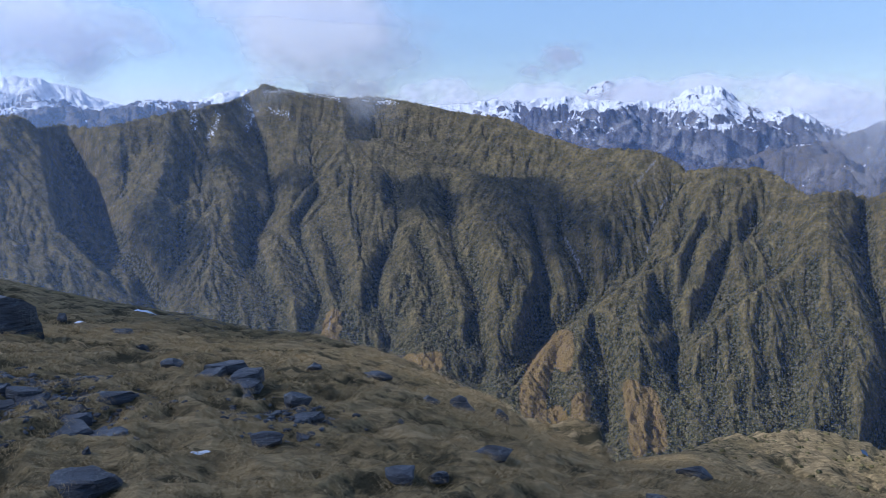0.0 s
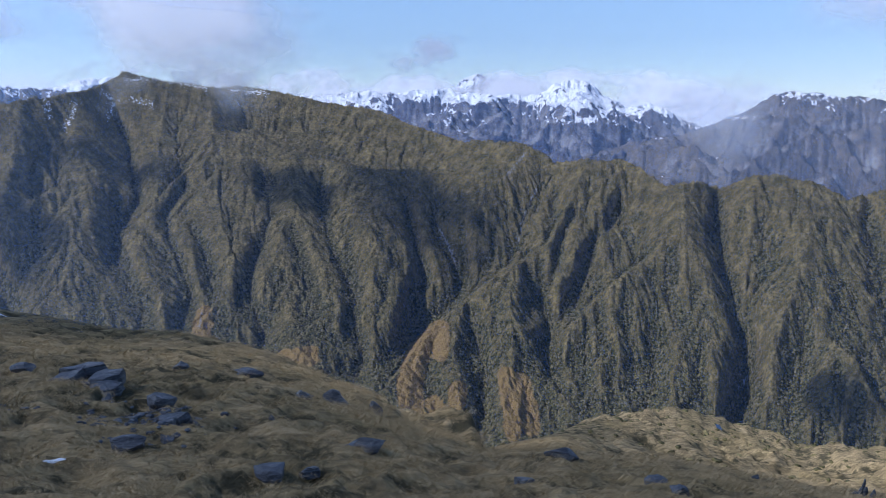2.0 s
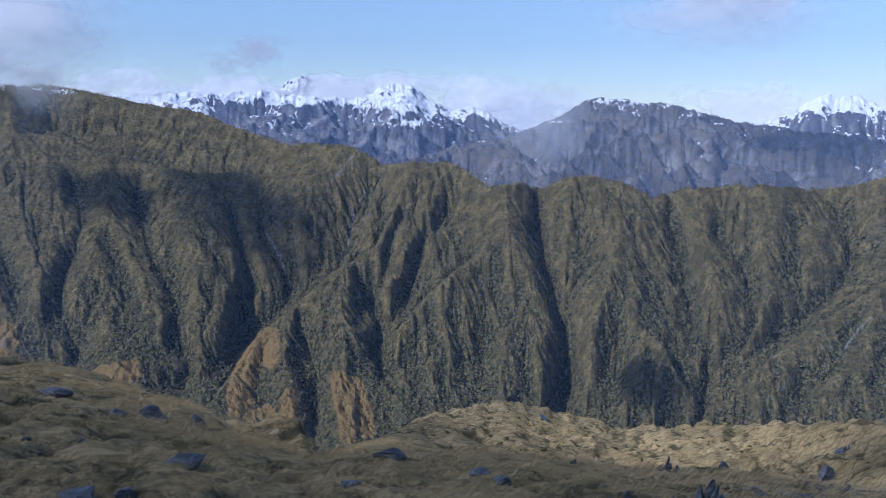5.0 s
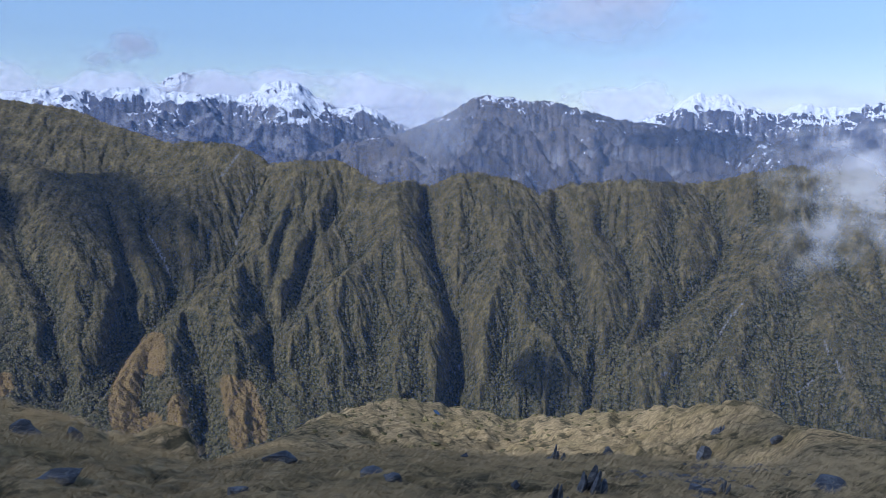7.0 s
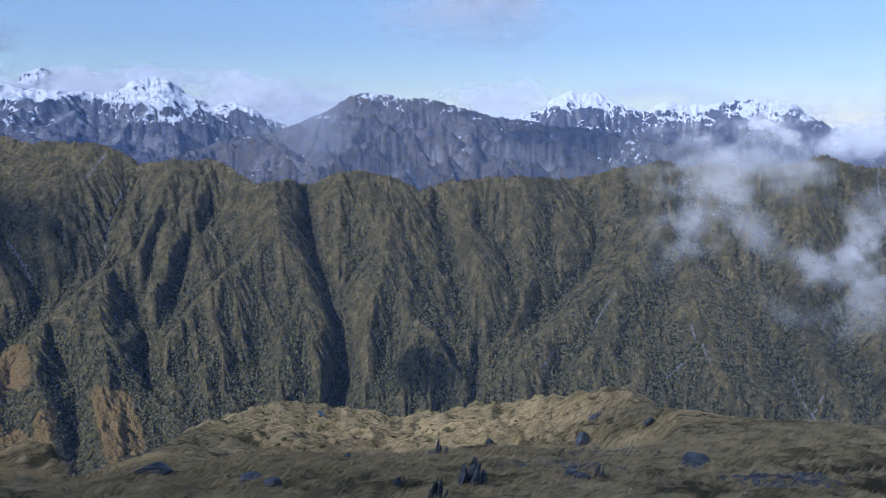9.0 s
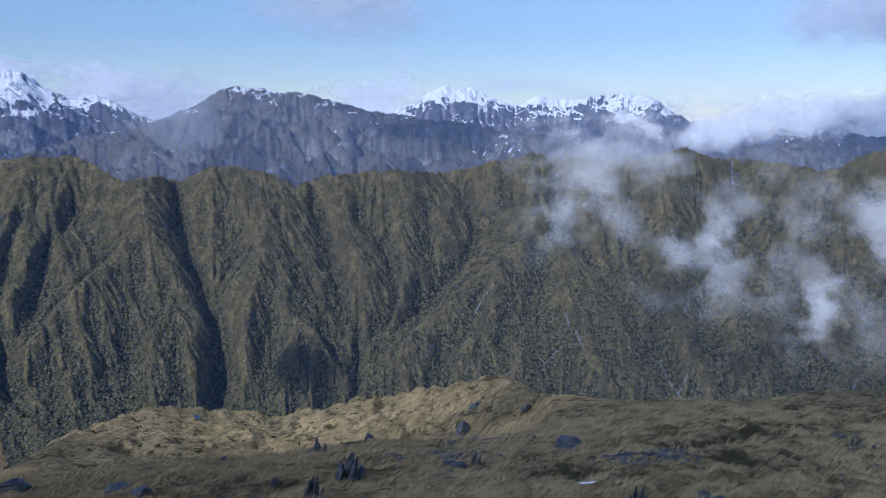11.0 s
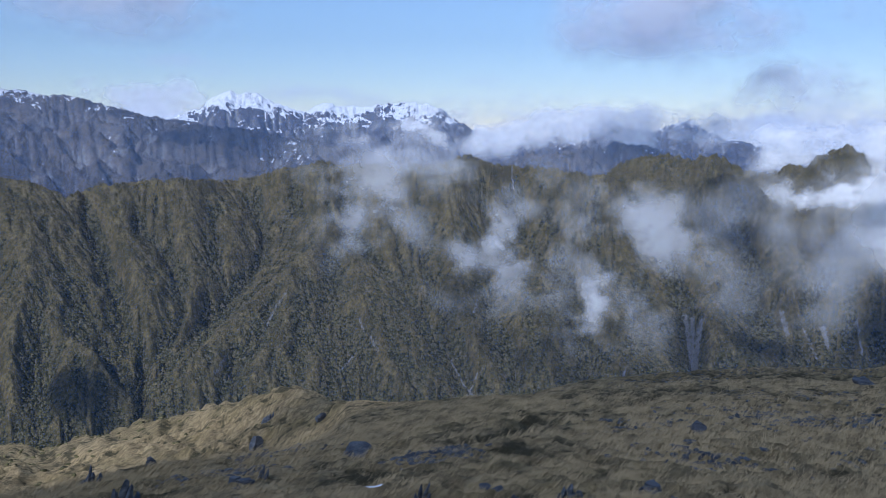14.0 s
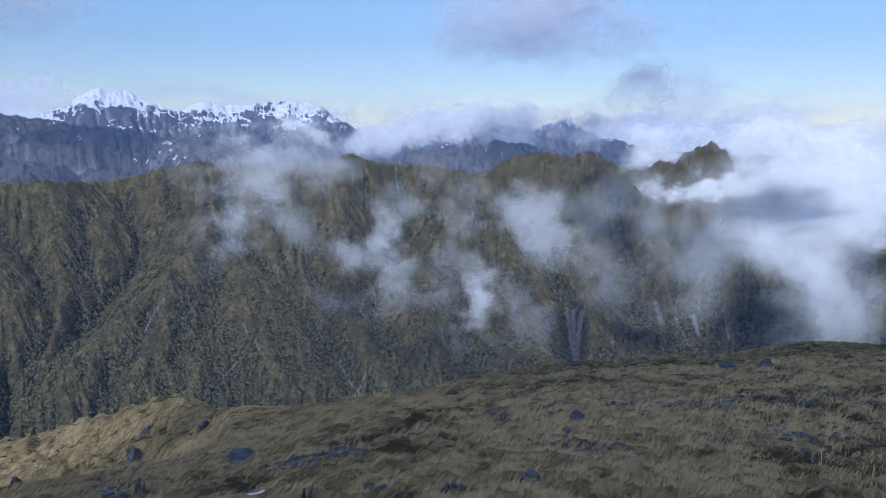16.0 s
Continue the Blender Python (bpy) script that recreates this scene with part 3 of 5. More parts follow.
gully((58.13, -12.82), (59.04, -14.22), (60.21, -15.80), (61.57, -17.74))
gully((63.06, -12.39), (63.86, -13.97), (64.85, -15.88), (65.05, -17.43))
gully((71.79, -2.99), (73.38, -6.49), (75.00, -9.58), (76.22, -11.90), (76.88, -14.20), (77.11, -16.46))
spur((76.05, -3.75), (76.51, -7.21), (77.77, -10.30), (78.20, -12.58), (78.64, -15.27))
gully((79.58, -6.37), (80.42, -9.43), (81.26, -12.44), (83.57, -13.84), (84.57, -15.25))
spur((81.38, -4.43), (82.99, -8.20), (82.72, -10.87), (83.16, -12.36))
gully((84.81, -7.75), (84.54, -10.00), (83.90, -12.12), (84.69, -13.74), (84.57, -15.25))
spur((92.47, -5.66), (91.45, -7.79), (87.42, -10.23), (85.69, -11.44), (85.23, -13.33))
spur((93.97, -6.55), (93.52, -9.41), (92.37, -12.03), (92.12, -13.83))
gully((90.21, -9.68), (89.96, -11.88), (89.04, -14.11))
gully((-11.10, -6.58), (-10.00, -8.54), (-8.88, -10.51), (-8.45, -12.07))
gully((-8.78, -5.85), (-7.65, -7.82), (-7.10, -9.78))
gully((-1.74, -7.50), (-0.76, -9.47), (0.23, -11.63))
gully((-5.08, -5.91), (-4.12, -7.88), (-3.27, -9.65))
gully((16.54, -5.35), (16.88, -7.60), (17.10, -9.66))
gully((18.52, -5.48), (19.16, -7.14), (18.88, -9.01))
gully((21.39, -7.04), (22.36, -8.64))
gully((23.39, -9.66), (24.32, -11.21), (25.22, -12.56))
gully((19.91, -13.02), (20.41, -14.63))
gully((21.30, -12.54), (21.80, -14.14))
spur((17.34, -2.53), (17.86, -4.94), (17.50, -6.83))
spur((19.22, -5.28), (19.72, -7.11), (19.45, -8.98))
spur((-8.81, -7.40), (-8.08, -9.76), (-7.73, -11.51))
spur((-7.60, -5.09), (-6.78, -7.05), (-6.10, -8.82))
spur((-3.31, -5.92), (-2.34, -7.89))
spur((0.63, -7.90), (1.11, -9.87), (1.35, -12.22))
gully((-7.30, -9.77), (-6.86, -11.34), (-7.04, -12.69))
gully((19.57, -12.15), (19.93, -14.09), (20.49, -15.83))
gully((21.41, -12.39), (22.10, -14.92))
gully((26.24, -10.49), (27.52, -12.65), (28.53, -14.20))
gully((34.26, -8.86), (35.08, -10.40))
gully((26.32, -15.37), (26.76, -17.48))
spur((25.51, -14.97), (26.03, -16.90))
spur((20.79, -11.79), (21.11, -14.12))
spur((33.66, -8.67), (34.29, -10.61))
gully((43.58, -8.75), (44.49, -10.98), (44.76, -12.17))
gully((46.06, -6.95), (46.70, -8.41))
spur((45.22, -6.79), (45.78, -8.65))
gully((33.14, -13.37), (32.99, -16.07), (32.62, -18.37))
spur((34.73, -12.74), (34.18, -15.66), (33.63, -18.72))
gully((37.63, -10.91), (38.10, -13.59))
gully((43.69, -8.32), (44.25, -10.34), (44.54, -11.82))
gully((56.42, -10.84), (57.34, -12.42))
gully((49.56, -13.32), (49.17, -15.32))
gully((47.64, -15.55), (48.70, -17.48))
gully((69.85, -7.70), (71.13, -9.46), (72.46, -11.40))
gully((73.85, -11.18), (75.27, -13.47), (76.43, -15.73))
gully((53.85, -7.87), (55.22, -9.84))
spur((54.62, -7.32), (56.06, -9.87))
spur((48.09, -13.57), (48.17, -15.78))
spur((66.67, -9.67), (67.47, -12.81), (67.87, -15.91))
spur((63.86, -12.78), (65.85, -15.91))
spur((74.27, -12.72), (74.91, -15.41))
gully((65.89, -7.31), (66.87, -9.28))
edge(70, 90, (18.38, -1.97), (17.43, -4.58), (16.57, -6.46), (16.09, -7.64), (14.64, -8.63), (12.79, -9.66), (10.52, -11.64), (8.19, -13.27), (7.04, -14.45), (5.88, -16.04), (4.67, -17.57), (3.86, -18.37))
edge(60, 80, (25.01, -5.71), (24.09, -6.74), (22.83, -8.41), (21.18, -9.82), (19.81, -11.00), (18.09, -12.80), (16.84, -13.99))
edge(70, 90, (51.50, -7.10), (50.43, -7.89), (48.94, -9.07), (47.05, -10.69), (45.14, -12.27), (43.20, -13.89), (42.02, -15.45), (41.23, -17.41))
edge(100, 100, (-6.73, -0.26), (-5.57, -0.15), (-4.03, 0.04), (-3.27, -0.54), (-1.72, -1.42), (0.26, -1.62), (1.80, -2.11), (3.38, -2.60), (5.32, -2.73), (6.88, -2.60), (8.43, -2.86), (10.33, -2.85), (11.85, -2.69), (13.70, -2.38))
edge(50, 60, (34.18, -12.79), (35.98, -13.97), (37.20, -15.92), (39.23, -18.21))
edge(160, 130, (-26.59, 1.32), (-25.58, -0.02), (-25.53, -1.77), (-25.54, -3.55), (-25.11, -5.69), (-23.39, -7.56), (-21.14, -10.26))
edge(40, 50, (-15.00, -2.67), (-17.31, -4.12), (-18.79, -5.04), (-19.89, -6.10))
edge(50, 60, (-6.80, -0.07), (-8.31, -2.37), (-9.48, -3.50), (-11.09, -5.42))
edge(35, 50, (14.05, -13.39), (15.39, -14.81), (16.41, -16.97), (17.57, -18.37), (19.46, -18.88))
edge(35, 45, (-5.70, -9.01), (-6.34, -10.58), (-7.77, -12.48), (-9.56, -13.94))
edge(30, 45, (0.64, -12.21), (-0.58, -13.36), (-2.17, -14.53))
deepen(190, 55, (-24.90, 0.60), (-24.06, -1.80), (-23.19, -3.96), (-21.99, -6.56), (-20.38, -9.23), (-19.40, -10.96))
deepen(120, 50, (-13.09, 1.81), (-12.07, -1.18), (-11.76, -3.10), (-11.49, -4.45), (-13.01, -6.51), (-13.16, -8.05))
deepen(55, 30, (-3.28, -3.18), (-3.12, -5.52), (-3.72, -7.48), (-4.45, -9.45), (-4.65, -11.57), (-3.80, -13.35), (-3.79, -14.92))
deepen(60, 32, (0.24, -4.36), (0.62, -6.71), (1.24, -8.69), (2.02, -10.26), (2.61, -11.41), (2.56, -13.76), (3.12, -15.30), (2.47, -17.24))
deepen(50, 30, (-8.72, -3.51), (-9.93, -5.84), (-9.41, -8.15), (-8.51, -10.92), (-9.34, -13.20))
deepen(110, 42, (27.08, -3.71), (27.31, -5.64), (27.54, -7.20), (27.91, -9.14), (28.64, -11.50), (29.17, -13.85), (29.73, -15.79), (29.50, -17.67), (29.04, -19.00))
deepen(50, 28, (10.55, -12.79), (11.00, -14.33), (11.81, -16.17), (11.66, -18.82), (11.36, -21.19))
deepen(55, 30, (36.01, -5.55), (36.79, -7.69), (37.53, -10.07), (37.98, -12.02), (38.80, -14.36), (39.01, -16.28), (38.84, -18.59))
deepen(50, 26, (39.16, -6.13), (40.35, -7.70), (41.38, -9.64), (41.87, -11.99), (41.20, -13.55), (39.62, -15.13), (39.01, -16.28))
deepen(45, 30, (44.98, -3.37), (46.16, -4.90), (47.15, -6.44), (47.20, -8.37), (46.28, -9.94), (45.13, -11.11), (43.56, -12.72), (42.00, -13.92), (40.42, -15.48))
deepen(60, 34, (8.09, -6.68), (8.91, -8.21), (9.71, -9.76), (10.24, -10.71), (9.77, -11.49), (8.60, -12.49), (7.03, -13.49))
deepen(45, 26, (14.64, -9.21), (15.26, -11.07), (16.09, -12.90), (16.32, -14.03), (15.77, -15.16), (16.29, -16.82))
deepen(40, 24, (20.98, -5.58), (19.30, -7.31), (19.01, -8.98), (18.05, -11.65), (16.45, -13.28))
deepen(40, 24, (17.84, -5.68), (16.88, -7.59), (16.69, -9.48), (15.87, -11.82))
deepen(50, 40, (-20.90, -1.85), (-21.38, -4.76), (-20.48, -7.37), (-20.12, -9.61))
deepen(40, 24, (6.35, -5.90), (6.94, -7.87), (7.57, -10.18), (7.22, -12.14), (6.61, -13.49))
deepen(45, 26, (52.95, -7.03), (54.85, -8.85), (57.10, -11.48), (58.70, -14.27), (59.77, -15.79), (61.10, -17.58))
deepen(40, 22, (58.13, -12.82), (59.04, -14.22), (60.21, -15.80), (61.57, -17.74))
deepen(40, 22, (63.06, -12.39), (63.86, -13.97), (64.85, -15.88), (65.05, -17.43))
deepen(50, 40, (64.35, -2.60), (64.52, -4.56), (65.11, -7.30), (67.06, -9.29), (68.27, -10.84), (69.08, -13.59), (69.91, -16.66))
deepen(60, 50, (79.58, -6.37), (80.42, -9.43), (81.26, -12.44), (83.57, -13.84), (84.57, -15.25))
deepen(40, 30, (71.79, -2.99), (73.38, -6.49), (75.00, -9.58), (76.22, -11.90), (76.88, -14.20), (77.11, -16.46))
slide((8.03, -14.05), (6.86, -15.23), (6.08, -17.17), (6.32, -19.80))
slide((7.25, -15.22), (6.61, -17.53), (6.93, -19.96))
slide((8.61, -13.64), (8.56, -15.18))
slide((8.11, -18.79), (8.73, -20.07))
slide((9.88, -17.78), (9.68, -19.65), (10.35, -21.27))
slide((13.29, -16.84), (13.61, -18.67), (13.86, -20.48))
slide((14.33, -17.14), (14.97, -18.93), (15.20, -20.19))
slide((-7.74, -12.29), (-8.05, -13.63))
slide((-0.58, -15.32), (-2.60, -15.50))
trickle((15.21, -3.87), (14.35, -5.78), (14.03, -7.51))
trickle((8.49, -6.67), (9.29, -8.21), (9.70, -9.36))
trickle((-7.90, -12.09), (-8.11, -13.05))
trickle((48.58, -11.02), (47.61, -12.43), (47.02, -13.67))
trickle((53.68, -12.82), (54.02, -13.79))
trickle((54.47, -14.08), (54.98, -15.10))
trickle((43.74, -16.04), (44.57, -14.88))
trickle((60.22, -15.79), (61.07, -17.35), (61.78, -18.13))
trickle((62.21, -16.42), (61.38, -18.31))
trickle((62.08, -11.58), (61.79, -12.43))
trickle((83.71, -12.32), (84.64, -14.13))
trickle((86.77, -11.38), (87.24, -13.56))
trickle((52.21, -16.49), (53.20, -15.44))
trickle((72.52, -15.86), (72.25, -16.71))
trickle((64.35, -2.22), (64.45, -3.78))
trickle((29.15, -16.52), (29.75, -15.74))
trickle((12.97, -3.14), (14.40, -1.43))
stones((76.35, -12.20), (76.66, -13.81), (76.98, -15.71))
stones((76.82, -12.34), (76.91, -14.18), (77.12, -16.28))
stones((77.41, -12.32), (77.22, -14.17), (77.11, -16.09))
stones((82.37, -11.45), (82.79, -12.75))
stones((85.23, -13.34), (84.92, -12.24))
dust((-14.99, 1.87), (-15.31, 1.00), (-15.71, 0.13))
dust((-16.72, 1.80), (-16.57, 0.88))
dust((-13.43, 2.50), (-12.73, 1.83), (-13.14, 0.88))
dust((-11.95, 3.13), (-10.08, 3.32), (-8.58, 3.05), (-7.07, 2.78))
dust((-11.61, 2.01), (-10.49, 1.65))
dust((-5.53, 2.68), (-3.22, 2.53))


def distance_of_face(az, el):
    """The smooth lie of the whole face: its distance by heading and rise."""
    a, e = (np.clip(az, -18, 84) - 35) / 60, (np.clip(el, -23, 4) + 9) / 8
    terms = [a ** i * e ** j for i in range(6) for j in range(4) if i + j <= 6]
    return sum(c * t for c, t in zip((1575, 290, 38, 0, 96, 159, -176, -168, 430, 187, -313, -2, -547, -796, 272, 228, -341, -163, 475, 406, 701), terms))


def carve(tilt=1.35, most=66.0):
    """The face with flat-sided spurs and gullies, as heights on the range's rings."""
    az, el = np.linspace(-36, 104, 701), np.linspace(-23.5, 4.4, 300)
    A, E = np.meshgrid(az, el, indexing="ij")
    grid = np.array([28.0, 15.0])    # metres across and up to a degree; lines count less by height, so that no spur overhangs
    u, v = A * 28, E * 15
    u, v = u + 5 * fractal(u / 45, v / 45, 3, 0.55, 61), v + 5 * fractal(u / 45, v / 45, 3, 0.55, 62)
    ds, dg = (np.min([apart(p * grid, u, v) for p in lines], 0) for lines in (spurs, gullies))
    side = 0.5 * (np.sqrt(ds ** 2 + 16) - dg)
    r = distance_of_face(A, E) + most * np.tanh(tilt * side / most)
    for back, reach, p in edges:
        above = (E > np.interp(A, p[:, 0], p[:, 1])) & (A > p[0, 0]) & (A < p[-1, 0])
        taper = np.clip(np.minimum(A - p[0, 0], p[-1, 0] - A) / 2.2, 0, 1)
        r += above * taper * back * np.exp(-apart(p * grid, u, v) / reach)
    for back, reach, p in cuts:
        r += 0.5 * back * np.exp(-apart(p * grid, u, v) / (0.45 * reach))
    r += np.clip(np.minimum(ds, dg) / 25, 0, 1) * (6 * fractal(u / 120, v / 120, 2, 0.5, 3) - 10 * ridged(u / 46 + v / 120, v / 70 - u / 150, 4, 0.55, 5))
    least = 1.8 * np.arange(len(el))[None, :]
    r = np.where(r > 2350, 2350 + 0.55 * (r - 2350), r)
    r = np.maximum.accumulate(r - least, 1) + least
    top = np.max([np.interp(az, p[:, 0], p[:, 1], -9, -9) for p in crests], 0)
    top[az < -29], top[az > 97] = top[np.searchsorted(az, -29)], top[np.searchsorted(az, 97) - 1]
    top = np.where(top < -8.9, np.interp(az, az[top > -8.9], top[top > -8.9]), top)
    z = np.zeros((len(az), len(RANGE.r)))
    for k in range(len(az)):
        rise = np.append(el[el < top[k] - 0.05], top[k])
        far = np.interp(rise, el, r[k])
        high = EYE + far * np.tan(np.radians(rise))
        z[k] = np.interp(RANGE.r, far, high)
        z[k] -= 0.55 * np.clip(RANGE.r - far[-1], 0, None) + 0.5 * np.clip(far[0] - RANGE.r, 0, None)
    return np.maximum(enlarge(z, len(RANGE.az), len(RANGE.r)), -530)


z = carve()
x, y = RANGE.grid()
wx, wy = x + 16 * fractal(x / 90, y / 90, 3, 0.55, 61), y + 16 * fractal(x / 90, y / 90, 3, 0.55, 62)
for size, reach, high, seed in ((28, 14, 2.1, 8), (11, 10, 1.1, 9)):    # ribs and rills that run down the flanks into the gullies
    ribs = combed(fractal(x / size, y / size, 2, 0.5, seed), z, reach)
    z += high * np.clip(ribs / ribs.std(), -2.2, 2.2)
z = erode(z, RANGE.r[None, :] * radians(140 / 1200), np.gradient(RANGE.r)[None, :], 2, 0.025, 1.5)
z += 0.7 * (z - soften(z, 4)) + 1.8 * ridged(wx / 26, wy / 26, 4, 0.6, 11) + 0.9 * fractal(x / 7, y / 7, 2, 0.6, 21)
hollow = z - soften(z, 60)
bush = np.clip(0.60 - (z + 330) / 330 - 0.15 * hollow + 0.5 * fractal(x / 130, y / 130, 4, 0.55, 31), 0, 1)
slip = 1.8 * marked(z, slides, 25)
scree = np.maximum(1.2 * marked(z, screes, 8), 0.95 * marked(z, trickles, 4))
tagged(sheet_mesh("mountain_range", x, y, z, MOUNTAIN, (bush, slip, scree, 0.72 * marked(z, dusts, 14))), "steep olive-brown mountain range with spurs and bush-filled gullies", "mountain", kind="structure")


def scatter_mesh(name, shape, faces, at, spin, size, mat):
    """Many small copies of one low shape joined in one mesh, each turned, sized and roughened."""
    n, k = len(at), len(shape)
    c, s = np.cos(spin)[:, None], np.sin(spin)[:, None]
    p = shape[None] * (1 + 0.22 * np.random.default_rng(5).normal(size=(n, k, 1)))
    x, y, z = p[..., 0] * size[:, :1], p[..., 1] * size[:, 1:2], p[..., 2] * size[:, 2:]
    co = np.stack([x * c - y * s, x * s + y * c, z], -1) + at[:, None]
    f = (np.asarray(faces)[None] + k * np.arange(n)[:, None, None]).reshape(-1, 3)
    me = bpy.data.meshes.new(name)
    me.vertices.add(n * k)
    me.vertices.foreach_set("co", co.astype(np.float32).ravel())
    me.loops.add(f.size)
    me.loops.foreach_set("vertex_index", f.astype(np.int32).ravel())
    me.polygons.add(len(f))
    me.polygons.foreach_set("loop_start", np.arange(0, f.size, 3, dtype=np.int32))
    me.polygons.foreach_set("use_smooth", np.ones(len(f), bool))
    me.update(calc_edges=True)
    me.materials.append(mat)
    return new(name, me)


def dome(sides=4):
    """A low tree crown: one ring at the ground, one at the shoulder, a top."""
    v = [(math.cos(2 * math.pi * k / sides + h) * r, math.sin(2 * math.pi * k / sides + h) * r, z) for r, z, h in ((0.85, -0.25, 0), (0.95, 0.55, 0.6)) for k in range(sides)] + [(0, 0, 1)]
    f = []
    for k in range(sides):
        a, b, c, d = k, (k + 1) % sides, sides + k, sides + (k + 1) % sides
        f += [(a, b, c), (b, d, c), (c, d, 2 * sides)]
    return np.array(v), f


rng = np.random.default_rng(8)
i, j = rng.integers(40, 1160, 260000), rng.integers(20, 380, 260000)
keep = rng.random(260000) < np.clip(bush[i, j] * 1.3 - 0.3, 0.16, 1) * (slip[i, j] < 0.3) * (scree[i, j] < 0.2) * np.clip((2150 - RANGE.r[j]) / 700, 0, 1) * RANGE.r[j] / 2100
i, j = i[keep][:56000], j[keep][:56000]
wide = rng.uniform(1.2, 2.7, len(i)) * np.clip(0.6 + 0.6 * bush[i, j], 0.6, 1)
scatter_mesh_at = np.stack([x[i, j] + rng.uniform(-2, 2, len(i)), y[i, j] + rng.uniform(-2, 2, len(i)), z[i, j] + 0.2], -1)
tagged(scatter_mesh("bush", *dome(), scatter_mesh_at, rng.uniform(0, 6.3, len(i)), np.stack([wide, wide, wide * rng.uniform(0.6, 1.0, len(i))], -1), CROWNS), "dense dark green mountain bush on the lower slopes", "bush", kind="stuff")


def far_range(name, label, profile, back, base, depth, mat, seed, step=0.075, jag=14.0, bulk=95.0, ribs=18.0, ages=2):
    """A far range from its skyline: heading and rise of the crest in degrees, its distance, the foot's height and the slope's depth."""
    pr = np.array(profile)
    az = np.arange(pr[0, 0], pr[-1, 0], step)
    s = np.concatenate([np.linspace(0, 1, 130), np.linspace(1.04, 1.5, 12)])
    crest = back * np.tan(np.radians(np.interp(az, pr[:, 0], pr[:, 1])))[:, None] + EYE
    r = back - depth + depth * s[None, :] + 0 * az[:, None]
    a = np.radians(az)[:, None]
    x, y = r * np.sin(a), r * np.cos(a)
    rise = np.where(s <= 1, s, 2 - s)[None, :]
    crest = crest + rise ** 7 * jag * fractal(az[:, None] / 0.55, 0 * az[:, None] + seed, 5, 0.6, seed)
    fade = np.where(rise < 0.5, np.sin(np.pi * np.clip(rise, 0, 1)) ** 0.7, 0.16 + 0.84 * np.sin(np.pi * np.clip(rise, 0, 1)) ** 0.8)
    bend = 70 * fractal(x / 260, y / 200, 2, 0.5, seed + 4)
    z = base + (crest - base) * rise ** 1.1 + fade * bulk * ridged((x + bend) / 280, (y - bend) / 280, 6, 0.56, seed)
    z += ribs * fade * fractal(x / 90, y / 90, 4, 0.65, seed + 2) + 0.14 * bulk * fade * ridged((x + y + bend) / 150, (y - x + bend) / 150, 4, 0.55, seed + 6)
    before = z
    for age in range(ages):
        z = erode(z, np.abs(r) * radians(step), np.gradient(r, axis=1), 4, 0.05, 1.3)
        z = z + 0.9 * (soften(before, 50) - soften(z, 50))
    z += 5 * ridged(x / 55, y / 55, 4, 0.6, seed + 9)
    hollow = soften(z, 5) - z
    streams = np.clip(combed(np.clip(hollow / 5, 0, 1.5), z, 10) * 0.5, 0, 1)
    return tagged(sheet_mesh(name, x, y, z, mat, [0 * z + 0.25] + [0 * z] * 3 if mat == MOUNTAIN else [streams, np.clip(0.5 + hollow / 14, 0, 1), 0 * z, 0 * z]), label, "mountain range", kind="structure")


far_range("alps_left", "distant snow-covered mountain range under cloud", [(-40, 3.0), (-29.6, 3.3), (-27.8, 3.7), (-26, 3.8), (-24.4, 3.55), (-23.2, 2.8), (-21.5, 2.2), (-17, 2.4), (-14.5, 3.1), (-13, 3.35), (-11.6, 3.2), (-8, 2.6)], 4500, -200, 900, ALPS, 41)
far_range("ridge_left", "distant brown ridge below the snow", [(-42, 1.3), (-29.7, 1.65), (-28, 1.5), (-26, 1.9), (-21.5, 2.15), (-19.5, 2.45), (-16.3, 2.6), (-13.8, 2.2), (-9, 1.5)], 3300, -200, 500, BLUE, 43)
far_range("alps_centre", "distant snow-covered peaks above blue slopes", [(-12, 2.7), (-1.7, 2.4), (1.4, 2.3), (3.7, 2.6), (6.4, 2.65), (8.3, 2.95), (9.5, 2.6), (12, 2.6), (14.3, 2.2), (15.4, 2.5), (16.4, 3.2), (17.5, 3.45), (18.5, 3.2), (19.6, 2.4), (21, 1.85), (22.7, 1.95), (24, 1.2), (25.2, 0.55), (30, -1)], 4400, -260, 1300, ALPS, 47, jag=14)
far_range("alps_far", "snow peak standing above the cloud bank", [(9.2, 2.4), (9.7, 3.2), (10.1, 3.55), (10.6, 3.75), (11.1, 3.98), (11.5, 3.8), (12.1, 3.65), (12.5, 3.4), (12.9, 3.1), (13.4, 3.5), (13.8, 3.72), (14.2, 3.5), (14.6, 3.0), (15, 2.4)], 4820, -100, 300, ALPS, 51, jag=4, bulk=45)
far_range("blue_range", "distant bare blue-brown mountain range", [(12, -3.0), (16.8, -2), (19.1, -1.3), (21, -0.9), (25.3, 0), (28.3, 1.15), (30.1, 2.25), (31.6, 2.55), (34.9, 2.1), (36.7, 1.8), (38.4, 1.25), (41.2, 0.7), (46.5, 0.1), (52.4, -1.1), (55.3, -1.7), (60, -2.5), (70, -4)], 3700, -330, 900, BLUE, 53, jag=6, bulk=105, ribs=10, ages=2)
